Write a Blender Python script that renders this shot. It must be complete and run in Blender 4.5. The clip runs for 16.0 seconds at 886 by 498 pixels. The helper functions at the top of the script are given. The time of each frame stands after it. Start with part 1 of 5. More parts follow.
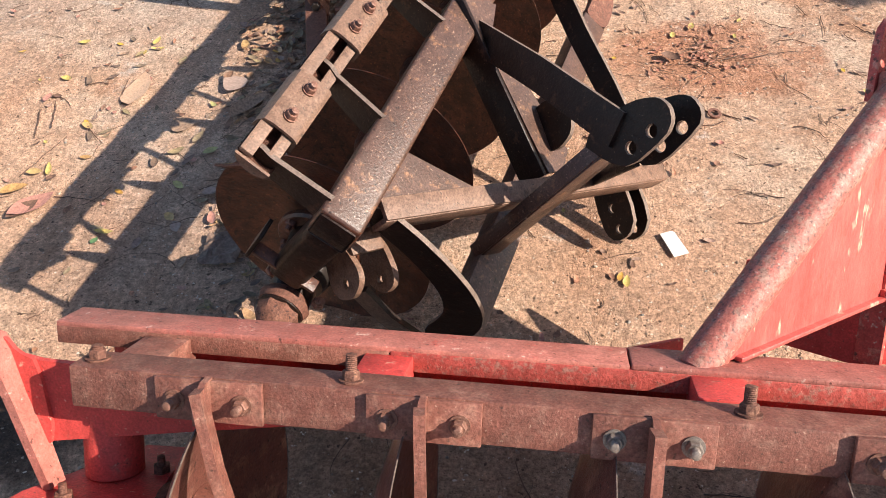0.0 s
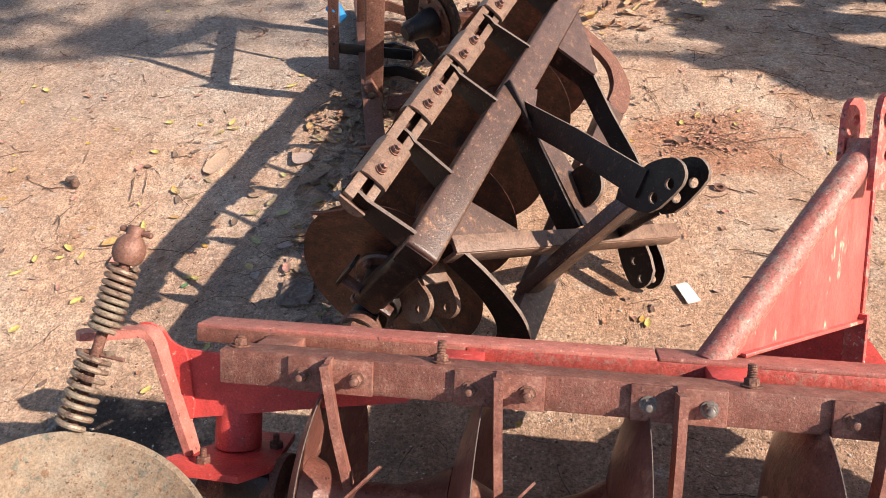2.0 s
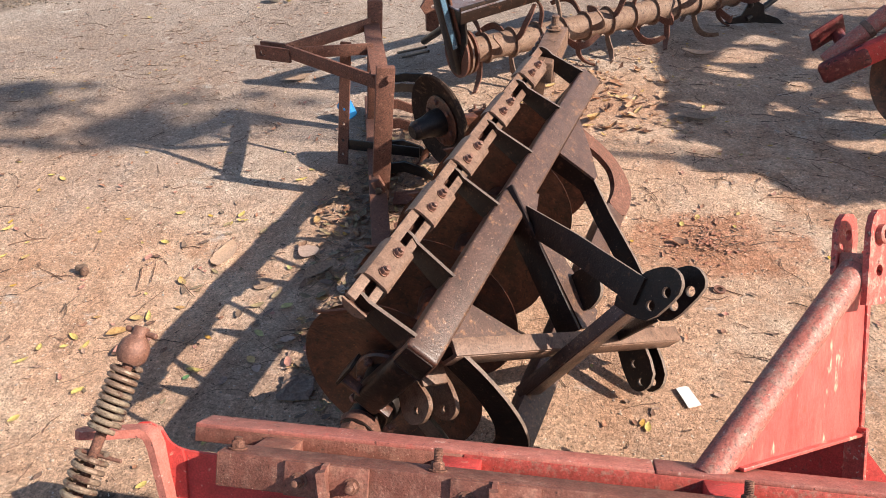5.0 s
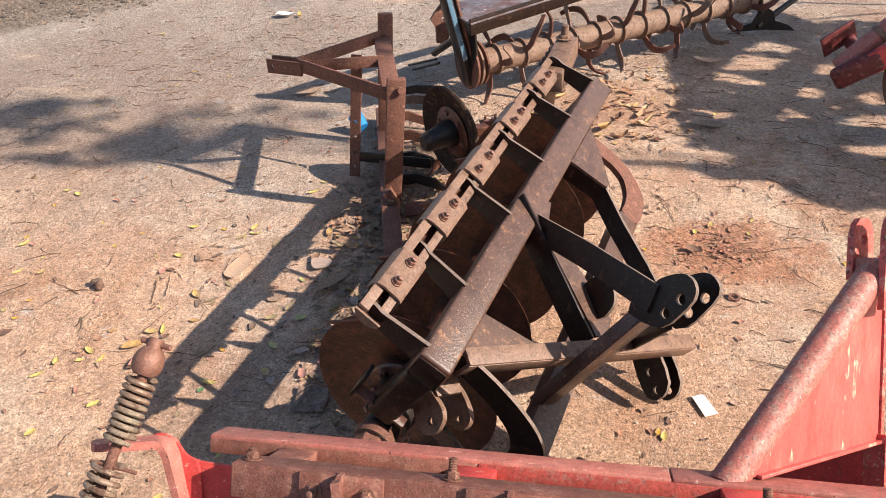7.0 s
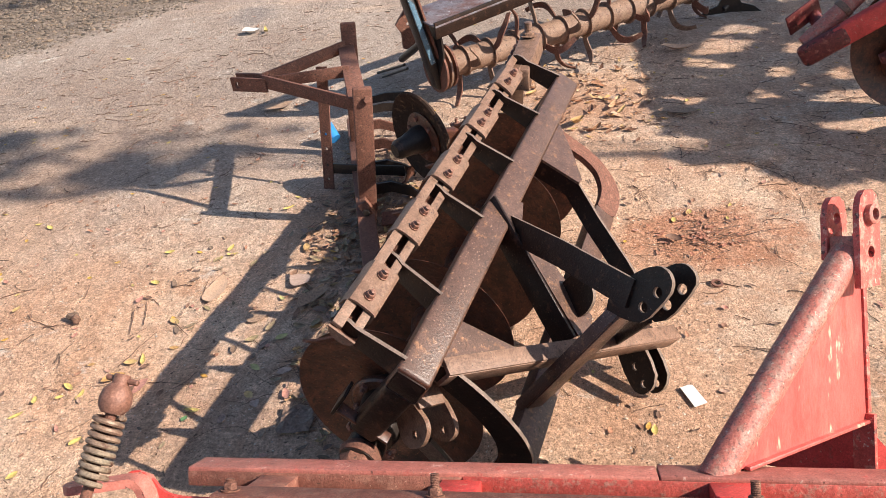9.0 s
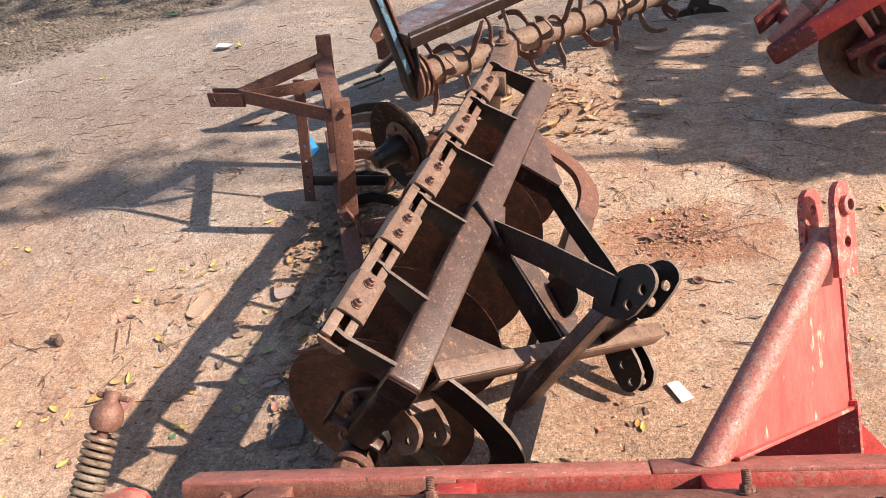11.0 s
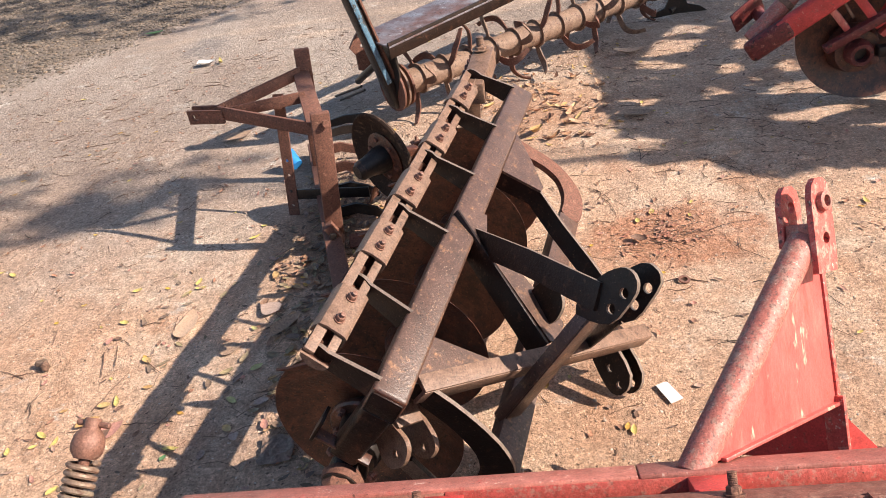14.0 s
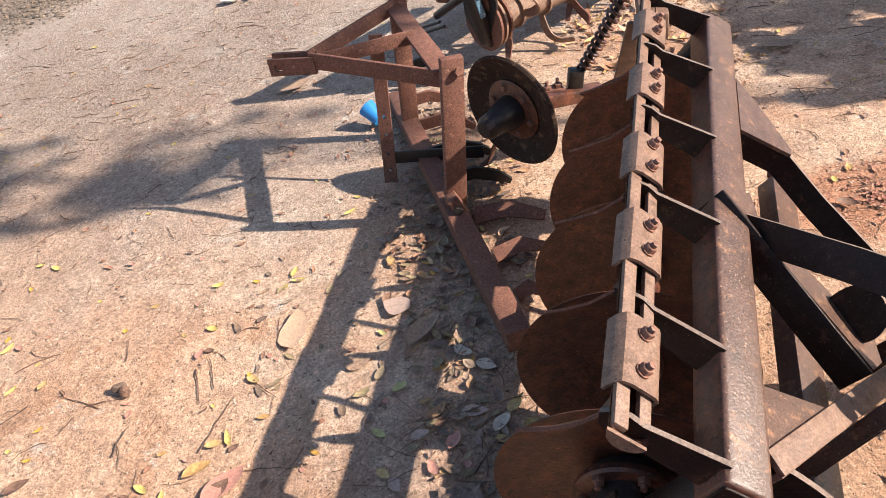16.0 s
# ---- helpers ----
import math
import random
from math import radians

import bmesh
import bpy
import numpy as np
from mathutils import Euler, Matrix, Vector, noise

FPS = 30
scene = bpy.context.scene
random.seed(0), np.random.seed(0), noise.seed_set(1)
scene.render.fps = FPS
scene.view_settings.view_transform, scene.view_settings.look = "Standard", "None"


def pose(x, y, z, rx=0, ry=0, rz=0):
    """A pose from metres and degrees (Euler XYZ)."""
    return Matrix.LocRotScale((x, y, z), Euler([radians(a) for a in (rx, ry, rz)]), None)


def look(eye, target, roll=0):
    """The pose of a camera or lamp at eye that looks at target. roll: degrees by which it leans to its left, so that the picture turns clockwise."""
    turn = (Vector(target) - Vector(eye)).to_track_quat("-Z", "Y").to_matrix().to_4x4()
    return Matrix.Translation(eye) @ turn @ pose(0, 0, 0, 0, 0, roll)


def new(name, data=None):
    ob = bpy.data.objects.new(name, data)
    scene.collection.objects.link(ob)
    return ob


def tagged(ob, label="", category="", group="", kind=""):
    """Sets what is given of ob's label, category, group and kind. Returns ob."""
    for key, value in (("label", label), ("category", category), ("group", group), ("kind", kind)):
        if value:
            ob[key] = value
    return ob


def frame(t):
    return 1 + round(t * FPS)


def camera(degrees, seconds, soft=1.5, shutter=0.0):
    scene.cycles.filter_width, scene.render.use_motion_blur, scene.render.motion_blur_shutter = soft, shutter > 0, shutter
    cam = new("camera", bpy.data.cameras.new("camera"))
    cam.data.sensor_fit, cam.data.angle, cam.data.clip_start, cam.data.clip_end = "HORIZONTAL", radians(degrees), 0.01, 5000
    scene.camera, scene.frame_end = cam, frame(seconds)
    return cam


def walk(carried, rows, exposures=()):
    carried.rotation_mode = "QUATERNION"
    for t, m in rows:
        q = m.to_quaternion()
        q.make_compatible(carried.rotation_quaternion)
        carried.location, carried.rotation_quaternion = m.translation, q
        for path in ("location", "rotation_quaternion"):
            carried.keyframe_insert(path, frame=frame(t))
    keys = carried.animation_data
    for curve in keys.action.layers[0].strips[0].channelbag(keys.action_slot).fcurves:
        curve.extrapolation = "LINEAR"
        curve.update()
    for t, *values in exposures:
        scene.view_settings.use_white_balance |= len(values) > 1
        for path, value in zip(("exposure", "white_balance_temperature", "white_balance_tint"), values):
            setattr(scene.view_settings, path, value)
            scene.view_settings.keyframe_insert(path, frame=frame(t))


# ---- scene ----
cam = camera(59.1, 16.0, soft=0.25)
PATH = [
    (0, (0.137, 0.044, 1.526), (-0.005, 1.4, 0.063), -3.5),
    (0.2, (0.16, -0.013, 1.526), (0.024, 1.361, 0.08), -5.6),
    (0.5, (0.208, -0.108, 1.548), (0.062, 1.251, 0.089), -5.1),
    (0.7, (0.213, -0.17, 1.552), (0.064, 1.184, 0.087), -5.3),
    (1, (0.219, -0.24, 1.565), (0.062, 1.112, 0.099), -5.2),
    (1.5, (0.13, -0.274, 1.589), (-0.017, 1.098, 0.141), -4.9),
    (1.7, (0.084, -0.276, 1.619), (-0.067, 1.156, 0.235), -5.3),
    (2, (0.049, -0.305, 1.668), (-0.118, 1.218, 0.385), -2.8),
    (2.5, (0.033, -0.306, 1.712), (-0.152, 1.285, 0.515), -1.3),
    (3, (0.029, -0.302, 1.714), (-0.154, 1.308, 0.542), -1),
    (3.5, (0.039, -0.289, 1.71), (-0.141, 1.331, 0.551), -1),
    (4, (0.056, -0.293, 1.722), (-0.124, 1.34, 0.581), -1.2),
    (6.5, (0.062, -0.308, 1.722), (-0.148, 1.356, 0.632), -2.6),
    (7, (0.061, -0.306, 1.717), (-0.158, 1.359, 0.632), -2.9),
    (7.5, (0.063, -0.293, 1.706), (-0.151, 1.375, 0.624), -3.6),
    (8, (0.081, -0.285, 1.707), (-0.126, 1.386, 0.627), -6.2),
    (8.5, (0.091, -0.274, 1.705), (-0.121, 1.396, 0.624), -6.5),
    (9, (0.103, -0.268, 1.708), (-0.091, 1.404, 0.627), -6.7),
    (9.2, (0.108, -0.27, 1.706), (-0.064, 1.406, 0.628), -7.4),
    (11.5, (0.09, -0.286, 1.712), (-0.05, 1.402, 0.65), -7.8),
    (12, (0.097, -0.284, 1.719), (-0.041, 1.408, 0.662), -7.8),
    (12.5, (0.116, -0.273, 1.719), (-0.008, 1.423, 0.667), -9.4),
    (13, (0.121, -0.27, 1.718), (0.001, 1.428, 0.67), -9.7),
    (13.5, (0.133, -0.267, 1.717), (0.023, 1.434, 0.67), -9.7),
    (14, (0.12, -0.275, 1.711), (-0.001, 1.42, 0.657), -9.7),
    (14.4, (0.07, -0.251, 1.688), (-0.082, 1.41, 0.584), -6.8),
    (14.5, (0.05, -0.22, 1.666), (-0.11, 1.418, 0.529), -6),
    (14.8, (-0.11, -0.147, 1.644), (-0.251, 1.489, 0.501), -5.4),
    (15, (-0.204, -0.103, 1.637), (-0.334, 1.512, 0.466), -5.4),
    (15.2, (-0.284, -0.058, 1.627), (-0.421, 1.554, 0.451), -6.2),
    (15.5, (-0.357, 0.079, 1.603), (-0.494, 1.685, 0.418), -7.7),
    (16, (-0.47, 0.328, 1.588), (-0.567, 1.931, 0.396), -11.4),
]
EXPOSURES = [(0, 1.08), (1, 1.13), (1.5, 1.13), (2, 1.06), (2.5, 0.98), (3, 0.95), (4, 0.95), (6.5, 1.02), (9, 1.05), (11.5, 1.07), (12.5, 1.11), (14, 1.13), (14.5, 1.22), (15.5, 1.23), (16, 1.27)]
walk(cam, [(t, look(eye, target, roll)) for t, eye, target, roll in PATH], EXPOSURES)

# ---- light ----
SUN_WAY = Vector((-1.36, 0.36, -1.0))          # the way the sunlight travels
world = bpy.data.worlds.new("world")
scene.world = world
world.use_nodes = True
wn = world.node_tree
sky = wn.nodes.new("ShaderNodeTexSky")
sky.sky_type, sky.sun_disc = "NISHITA", False
back = -SUN_WAY.normalized()
sky.sun_elevation = math.asin(back.z)
sky.sun_rotation = math.atan2(back.x, back.y)
wn.links.new(sky.outputs[0], wn.nodes["Background"].inputs[0])
wn.nodes["Background"].inputs[1].default_value = 0.086
sun = new("sun", bpy.data.lights.new("sun", "SUN"))
sun.data.energy, sun.data.angle, sun.data.color = 4.9, radians(0.5), (1.0, 0.888, 0.76)
sun.matrix_world = look((6, -2, 6), Vector((6, -2, 6)) + SUN_WAY)


# ---- materials ----
def mat(name, base, other, rough=0.6, metal=0.0, scale=12.0, amount=0.5, third=None, third_scale=4.0, third_amount=0.45,
        bump=0.3, bump_scale=90.0, grain=0.35, rough_var=0.15, sharp=0.12, stretch=(1, 1, 1), specks=(), gscale=230.0, gloss=0.35, coord="Object"):
    """Two colours mixed by blotchy noise, a third one in sharper patches, fine grain and relief."""
    m = bpy.data.materials.new(name)
    m.use_nodes = True
    n, l = m.node_tree.nodes, m.node_tree.links
    b = n["Principled BSDF"]
    tc = n.new("ShaderNodeTexCoord")
    mp = n.new("ShaderNodeMapping")
    mp.inputs["Scale"].default_value = stretch
    l.new(tc.outputs[coord], mp.inputs[0])

    def tex(sc, detail=6.0, ro=0.6):
        t = n.new("ShaderNodeTexNoise")
        t.inputs["Scale"].default_value, t.inputs["Detail"].default_value, t.inputs["Roughness"].default_value = sc, detail, ro
        l.new(mp.outputs[0], t.inputs["Vector"])
        return t.outputs["Fac"]

    def ramp(src, lo, hi, to0=0.0, to1=1.0):
        r = n.new("ShaderNodeMapRange")
        for k, v in zip(("From Min", "From Max", "To Min", "To Max"), (lo, hi, to0, to1)):
            r.inputs[k].default_value = v
        l.new(src, r.inputs["Value"])
        return r.outputs[0]

    def mix(f, a, c, mode="MIX"):
        x = n.new("ShaderNodeMix")
        x.data_type, x.blend_type = "RGBA", mode
        for k, v in ((0, f), (6, a), (7, c)):
            if isinstance(v, (int, float)):
                x.inputs[k].default_value = v
            elif isinstance(v, tuple):
                x.inputs[k].default_value = (*v, 1)
            else:
                l.new(v, x.inputs[k])
        return x.outputs[2]

    blotch = ramp(tex(scale), 0.5 - amount * 0.4, 0.5 + amount * 0.4)
    col = mix(blotch, base, other)
    if third:
        patch = ramp(tex(third_scale, 9.0, 0.68), 1 - third_amount - sharp / 2, 1 - third_amount + sharp / 2)
        col = mix(patch, col, third)
    for c, sc, am in specks:
        col = mix(ramp(tex(sc, 4.0, 0.6), 1 - am - 0.03, 1 - am + 0.03), col, c)
    col = mix(1.0, col, ramp(tex(scale * 3.3, 5.0, 0.7), 0.3, 0.7, 0.72, 1.22), "MULTIPLY")
    g = ramp(tex(gscale, 4.0, 0.7), 0.32, 0.68)
    lo = tuple([1 - grain] * 3)
    hi = tuple([1 + grain * 0.7] * 3)
    col = mix(1.0, col, mix(g, lo, hi), "MULTIPLY")
    l.new(col, b.inputs["Base Color"])
    r = n.new("ShaderNodeMapRange")
    r.inputs["To Min"].default_value, r.inputs["To Max"].default_value = max(0.05, rough - rough_var), min(1, rough + rough_var)
    l.new(tex(scale * 2.5), r.inputs["Value"])
    l.new(r.outputs[0], b.inputs["Roughness"])
    b.inputs["Metallic"].default_value = metal
    b.inputs["Specular IOR Level"].default_value = gloss
    bp = n.new("ShaderNodeBump")
    bp.inputs["Strength"].default_value, bp.inputs["Distance"].default_value = bump, 0.004
    l.new(tex(bump_scale, 8.0, 0.65), bp.inputs["Height"])
    l.new(bp.outputs[0], b.inputs["Normal"])
    return m


PALE, BRIGHT, SOOT = (0.42, 0.32, 0.25), (0.62, 0.50, 0.40), (0.03, 0.02, 0.016)
BLACK = mat("worn black paint over rust", (0.012, 0.0065, 0.005), (0.026, 0.0135, 0.010), 0.36, 0.0, 14, 0.5, (0.085, 0.038, 0.023), 30, 0.375, 0.35, 120, 0.45, specks=(((0.17, 0.10, 0.07), 170, 0.315),), gloss=0.28)
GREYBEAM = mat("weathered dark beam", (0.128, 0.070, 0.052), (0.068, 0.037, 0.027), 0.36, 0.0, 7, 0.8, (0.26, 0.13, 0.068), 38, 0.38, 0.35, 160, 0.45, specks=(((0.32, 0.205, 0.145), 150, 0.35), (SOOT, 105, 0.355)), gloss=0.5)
TANSTEEL = mat("dusty bare steel", (0.245, 0.145, 0.100), (0.148, 0.085, 0.060), 0.5, 0.0, 18, 0.8, (0.09, 0.048, 0.032), 30, 0.41, 0.4, 150, 0.45, specks=(((0.48, 0.35, 0.26), 120, 0.35), (SOOT, 120, 0.345)))
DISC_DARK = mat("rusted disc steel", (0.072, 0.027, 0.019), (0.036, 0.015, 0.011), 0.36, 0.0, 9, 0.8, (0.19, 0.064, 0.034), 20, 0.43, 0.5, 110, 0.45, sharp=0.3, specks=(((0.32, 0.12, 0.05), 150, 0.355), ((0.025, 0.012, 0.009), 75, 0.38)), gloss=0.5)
RUST = mat("brown rust", (0.20, 0.085, 0.057), (0.11, 0.048, 0.034), 0.75, 0.0, 30, 0.8, (0.34, 0.17, 0.11), 60, 0.38, 0.6, 170, 0.5, specks=(((0.06, 0.028, 0.022), 120, 0.37),))
RED = mat("faded red paint", (0.58, 0.072, 0.062), (0.46, 0.048, 0.042), 0.5, 0.0, 6, 0.8, (0.30, 0.09, 0.07), 22, 0.36, 0.3, 100, 0.3, sharp=0.1, specks=(((0.58, 0.26, 0.19), 90, 0.325), ((0.15, 0.045, 0.036), 110, 0.33)))
REDPLATE = mat("sun-bleached red paint", (0.52, 0.104, 0.088), (0.44, 0.070, 0.060), 0.36, 0.0, 6, 0.9, (0.56, 0.18, 0.14), 8, 0.44, 0.25, 120, 0.24, stretch=(1, 1, 0.3), sharp=0.16, specks=(((0.30, 0.08, 0.06), 50, 0.345), ((0.66, 0.40, 0.29), 34, 0.34)), gloss=0.6)
REDLUG = mat("chipped red paint", (0.56, 0.105, 0.085), (0.46, 0.07, 0.058), 0.5, 0.0, 8, 0.9, (0.60, 0.27, 0.21), 40, 0.43, 0.3, 120, 0.3, sharp=0.12, specks=(((0.16, 0.06, 0.05), 70, 0.375), ((0.60, 0.42, 0.34), 110, 0.34)))
REDTUBE = mat("red paint worn to rust", (0.44, 0.125, 0.098), (0.36, 0.13, 0.10), 0.5, 0.0, 30, 0.8, (0.36, 0.20, 0.155), 46, 0.46, 0.4, 160, 0.35, sharp=0.12, specks=(((0.20, 0.10, 0.085), 150, 0.40), ((0.52, 0.36, 0.29), 90, 0.33)))
REDTUBE2 = mat("red paint, scuffed", (0.52, 0.10, 0.078), (0.38, 0.07, 0.056), 0.5, 0.0, 14, 0.8, (0.38, 0.17, 0.13), 70, 0.42, 0.35, 150, 0.3, sharp=0.12, specks=(((0.15, 0.06, 0.05), 150, 0.34), ((0.52, 0.31, 0.24), 160, 0.32)))
DUSTRED = mat("dusty faded red paint", (0.43, 0.178, 0.140), (0.40, 0.115, 0.09), 0.5, 0.0, 9, 0.9, (0.46, 0.095, 0.075), 26, 0.37, 0.35, 150, 0.3, sharp=0.1, specks=(((0.62, 0.40, 0.33), 60, 0.33), ((0.14, 0.055, 0.045), 110, 0.34)))
BROWN = mat("red-brown rusty beam", (0.255, 0.096, 0.068), (0.16, 0.060, 0.044), 0.58, 0.0, 7, 0.9, (0.31, 0.158, 0.115), 30, 0.40, 0.4, 170, 0.4, sharp=0.25, specks=(((0.095, 0.045, 0.033), 95, 0.33), ((0.42, 0.26, 0.19), 150, 0.315)))
REDDISC = mat("rust-red disc steel", (0.185, 0.066, 0.048), (0.110, 0.045, 0.036), 0.34, 0.05, 7, 0.8, (0.29, 0.15, 0.105), 14, 0.43, 0.4, 90, 0.4, specks=(((0.32, 0.16, 0.11), 120, 0.33), (SOOT, 90, 0.35)), gloss=0.55)
SPRING = mat("worn spring steel", (0.27, 0.235, 0.17), (0.22, 0.12, 0.085), 0.5, 0.25, 11, 0.6, (0.10, 0.05, 0.035), 40, 0.42, 0.3, 140)
WHEELSTEEL = mat("pale worn wheel steel", (0.235, 0.160, 0.105), (0.165, 0.108, 0.070), 0.6, 0.0, 7, 0.9, (0.25, 0.20, 0.15), 14, 0.44, 0.5, 70, 0.4, sharp=0.3, specks=(((0.165, 0.090, 0.052), 60, 0.37), ((0.135, 0.118, 0.088), 48, 0.39), ((0.06, 0.042, 0.03), 110, 0.34)))
BOLT = mat("rusty bolt steel", (0.25, 0.12, 0.085), (0.15, 0.072, 0.052), 0.5, 0.15, 60, 0.6, (0.32, 0.20, 0.15), 60, 0.35, 0.4, 200)
ZINC = mat("dull zinc bolt", (0.27, 0.23, 0.20), (0.17, 0.13, 0.11), 0.45, 0.4, 60, 0.5)
BLUEWORN = mat("worn blue paint", (0.115, 0.215, 0.30), (0.075, 0.135, 0.19), 0.4, 0.0, 12, 0.7, (0.045, 0.04, 0.04), 11, 0.42, 0.3, 90, sharp=0.05, specks=(((0.5, 0.55, 0.58), 60, 0.35),))
BLUEGREY = mat("red-brown sheet with blue flakes", (0.15, 0.085, 0.075), (0.095, 0.056, 0.052), 0.36, 0.0, 8, 0.8, (0.22, 0.23, 0.27), 7, 0.45, 0.3, 160, sharp=0.25, specks=(((0.40, 0.41, 0.44), 40, 0.335), ((0.06, 0.04, 0.04), 50, 0.36)))
REDDARK = mat("dark red paint, worn or shaded", (0.16, 0.028, 0.026), (0.09, 0.02, 0.02), 0.45, 0.0, 16, 0.8, (0.30, 0.11, 0.085), 40, 0.40, 0.35, 120, 0.4, specks=((SOOT, 60, 0.38),))
ROTOR = mat("dusty rusty rotor", (0.26, 0.165, 0.115), (0.165, 0.098, 0.07), 0.7, 0.0, 14, 0.6, (0.13, 0.065, 0.045), 26, 0.40, 0.5, 100, 0.45, specks=(((0.08, 0.05, 0.04), 60, 0.37),))
DARK = mat("grimy black steel", (0.020, 0.017, 0.016), (0.038, 0.028, 0.024), 0.38, 0.1, 18, 0.6, (0.09, 0.052, 0.038), 24, 0.36, 0.35, 100, 0.4)


# dark matte brown, also used to paint shade into the tail wheel's recess
DIRT_OR_SHADE = mat("dark dirt or recess shade", (0.034, 0.023, 0.018), (0.062, 0.038, 0.028), 0.85, 0.0, 20, 0.8, (0.16, 0.095, 0.062), 22, 0.40, 0.6, 90, 0.4, gloss=0.1)
WORNEDGE = mat("bare worn steel edge", (0.24, 0.18, 0.145), (0.14, 0.10, 0.08), 0.45, 0.1, 40, 0.7, (0.10, 0.07, 0.055), 45, 0.35, 0.3, 240, 0.4)
EDGES = {"worn black paint over rust": WORNEDGE, "rust-red disc steel": BROWN, "faded red paint": RED, "sun-bleached red paint": REDPLATE}
EDGES.update({m.name: m for m in (DUSTRED, GREYBEAM, TANSTEEL, RUST, DARK, BROWN, REDTUBE, REDTUBE2, REDLUG, REDDARK, BLUEGREY, DISC_DARK, ROTOR, BLUEWORN)})

# ---- mesh helpers ----
WORLD = {}


def thing(name, m, label, category, group="", kind=""):
    e = new(name)
    e.empty_display_size = 0.1
    e.matrix_basis = m
    WORLD[e] = m
    return tagged(e, label, category, group, kind)


def part(name, bm, material, parent, label="", frame_m=None, smooth=True, edge=None):
    """Links a bmesh as one mesh object under a thing or a part. Its points are given in frame_m (the parent thing's own frame if none)."""
    if frame_m is not None:
        bm.transform(WORLD[parent].inverted() @ frame_m)
    me = bpy.data.meshes.new(name)
    bmesh.ops.recalc_face_normals(bm, faces=bm.faces)
    if edge is None:
        edge = EDGES.get(material.name)
    bm.to_mesh(me)
    bm.free()
    if smooth:
        me.polygons.foreach_set("use_smooth", [True] * len(me.polygons))
        me.set_sharp_from_angle(angle=radians(38))
    me.materials.append(material)
    if edge is not None:
        me.materials.append(edge)
    ob = new(name, me)
    ob.parent = parent
    WORLD[ob] = WORLD[parent]
    return tagged(ob, label)


def single(name, bm, material, label, category, group="", kind="", smooth=True):
    me = bpy.data.meshes.new(name)
    bmesh.ops.recalc_face_normals(bm, faces=bm.faces)
    bm.to_mesh(me)
    bm.free()
    if smooth:
        me.polygons.foreach_set("use_smooth", [True] * len(me.polygons))
        me.set_sharp_from_angle(angle=radians(38))
    me.materials.append(material)
    return tagged(new(name, me), label, category, group, kind)


def axes(p0, p1, up=(0, 0, 1)):
    d = (Vector(p1) - Vector(p0)).normalized()
    s = d.cross(Vector(up))
    if s.length < 1e-4:
        s = d.cross(Vector((1, 0, 0)))
    s.normalize()
    return d, s, s.cross(d)


def box(p0, p1, w, h, up=(0, 0, 1), bev=0.004, bm=None, seg=2):
    """A bar from p0 to p1, w wide across, h high along up, its centre line on p0-p1."""
    out = bmesh.new()
    d, s, q = axes(p0, p1, up)
    vs = []
    for p in (Vector(p0), Vector(p1)):
        for a, b in ((-1, -1), (1, -1), (1, 1), (-1, 1)):
            vs.append(out.verts.new(p + s * (a * w / 2) + q * (b * h / 2)))
    for f in ((0, 1, 2, 3), (7, 6, 5, 4), (0, 4, 5, 1), (1, 5, 6, 2), (2, 6, 7, 3), (3, 7, 4, 0)):
        out.faces.new([vs[k] for k in f])
    if bev:
        bmesh.ops.bevel(out, geom=list(out.edges), offset=bev, segments=seg, affect="EDGES", profile=0.5)
    return join(bm, out)


def join(bm, other):
    if bm is None:
        return other
    tmp = bpy.data.meshes.new("tmp")
    other.to_mesh(tmp)
    other.free()
    bm.from_mesh(tmp)
    bpy.data.meshes.remove(tmp)
    return bm


def lathe(prof, p0, way, seg=32, bm=None, closed=False):
    """Turns (distance along way, radius) rows round the line through p0."""
    out = bmesh.new()
    d, s, q = axes((0, 0, 0), way, (0, 0.13, 1))
    rings = []
    for x, r in prof:
        c = Vector(p0) + d * x
        if r < 1e-5:
            rings.append([out.verts.new(c)])
        else:
            rings.append([out.verts.new(c + (s * math.cos(a) + q * math.sin(a)) * r) for a in (2 * math.pi * k / seg for k in range(seg))])
    pairs = list(zip(rings, rings[1:]))
    if closed:
        pairs.append((rings[-1], rings[0]))
    for a, b in pairs:
        for k in range(seg):
            k2 = (k + 1) % seg
            if len(a) == 1 and len(b) == 1:
                continue
            if len(a) == 1:
                out.faces.new((a[0], b[k2], b[k]))
            elif len(b) == 1:
                out.faces.new((a[k], a[k2], b[0]))
            else:
                out.faces.new((a[k], a[k2], b[k2], b[k]))
    return join(bm, out)


def rod(p0, p1, r, seg=16, bm=None, r1=None, bev=0.002):
    L = (Vector(p1) - Vector(p0)).length
    r1 = r if r1 is None else r1
    b = min(bev, r * 0.4, r1 * 0.4)
    return lathe([(0, 0), (0, r - b), (b, r), (L - b, r1), (L, r1 - b), (L, 0)], p0, Vector(p1) - Vector(p0), seg, bm)


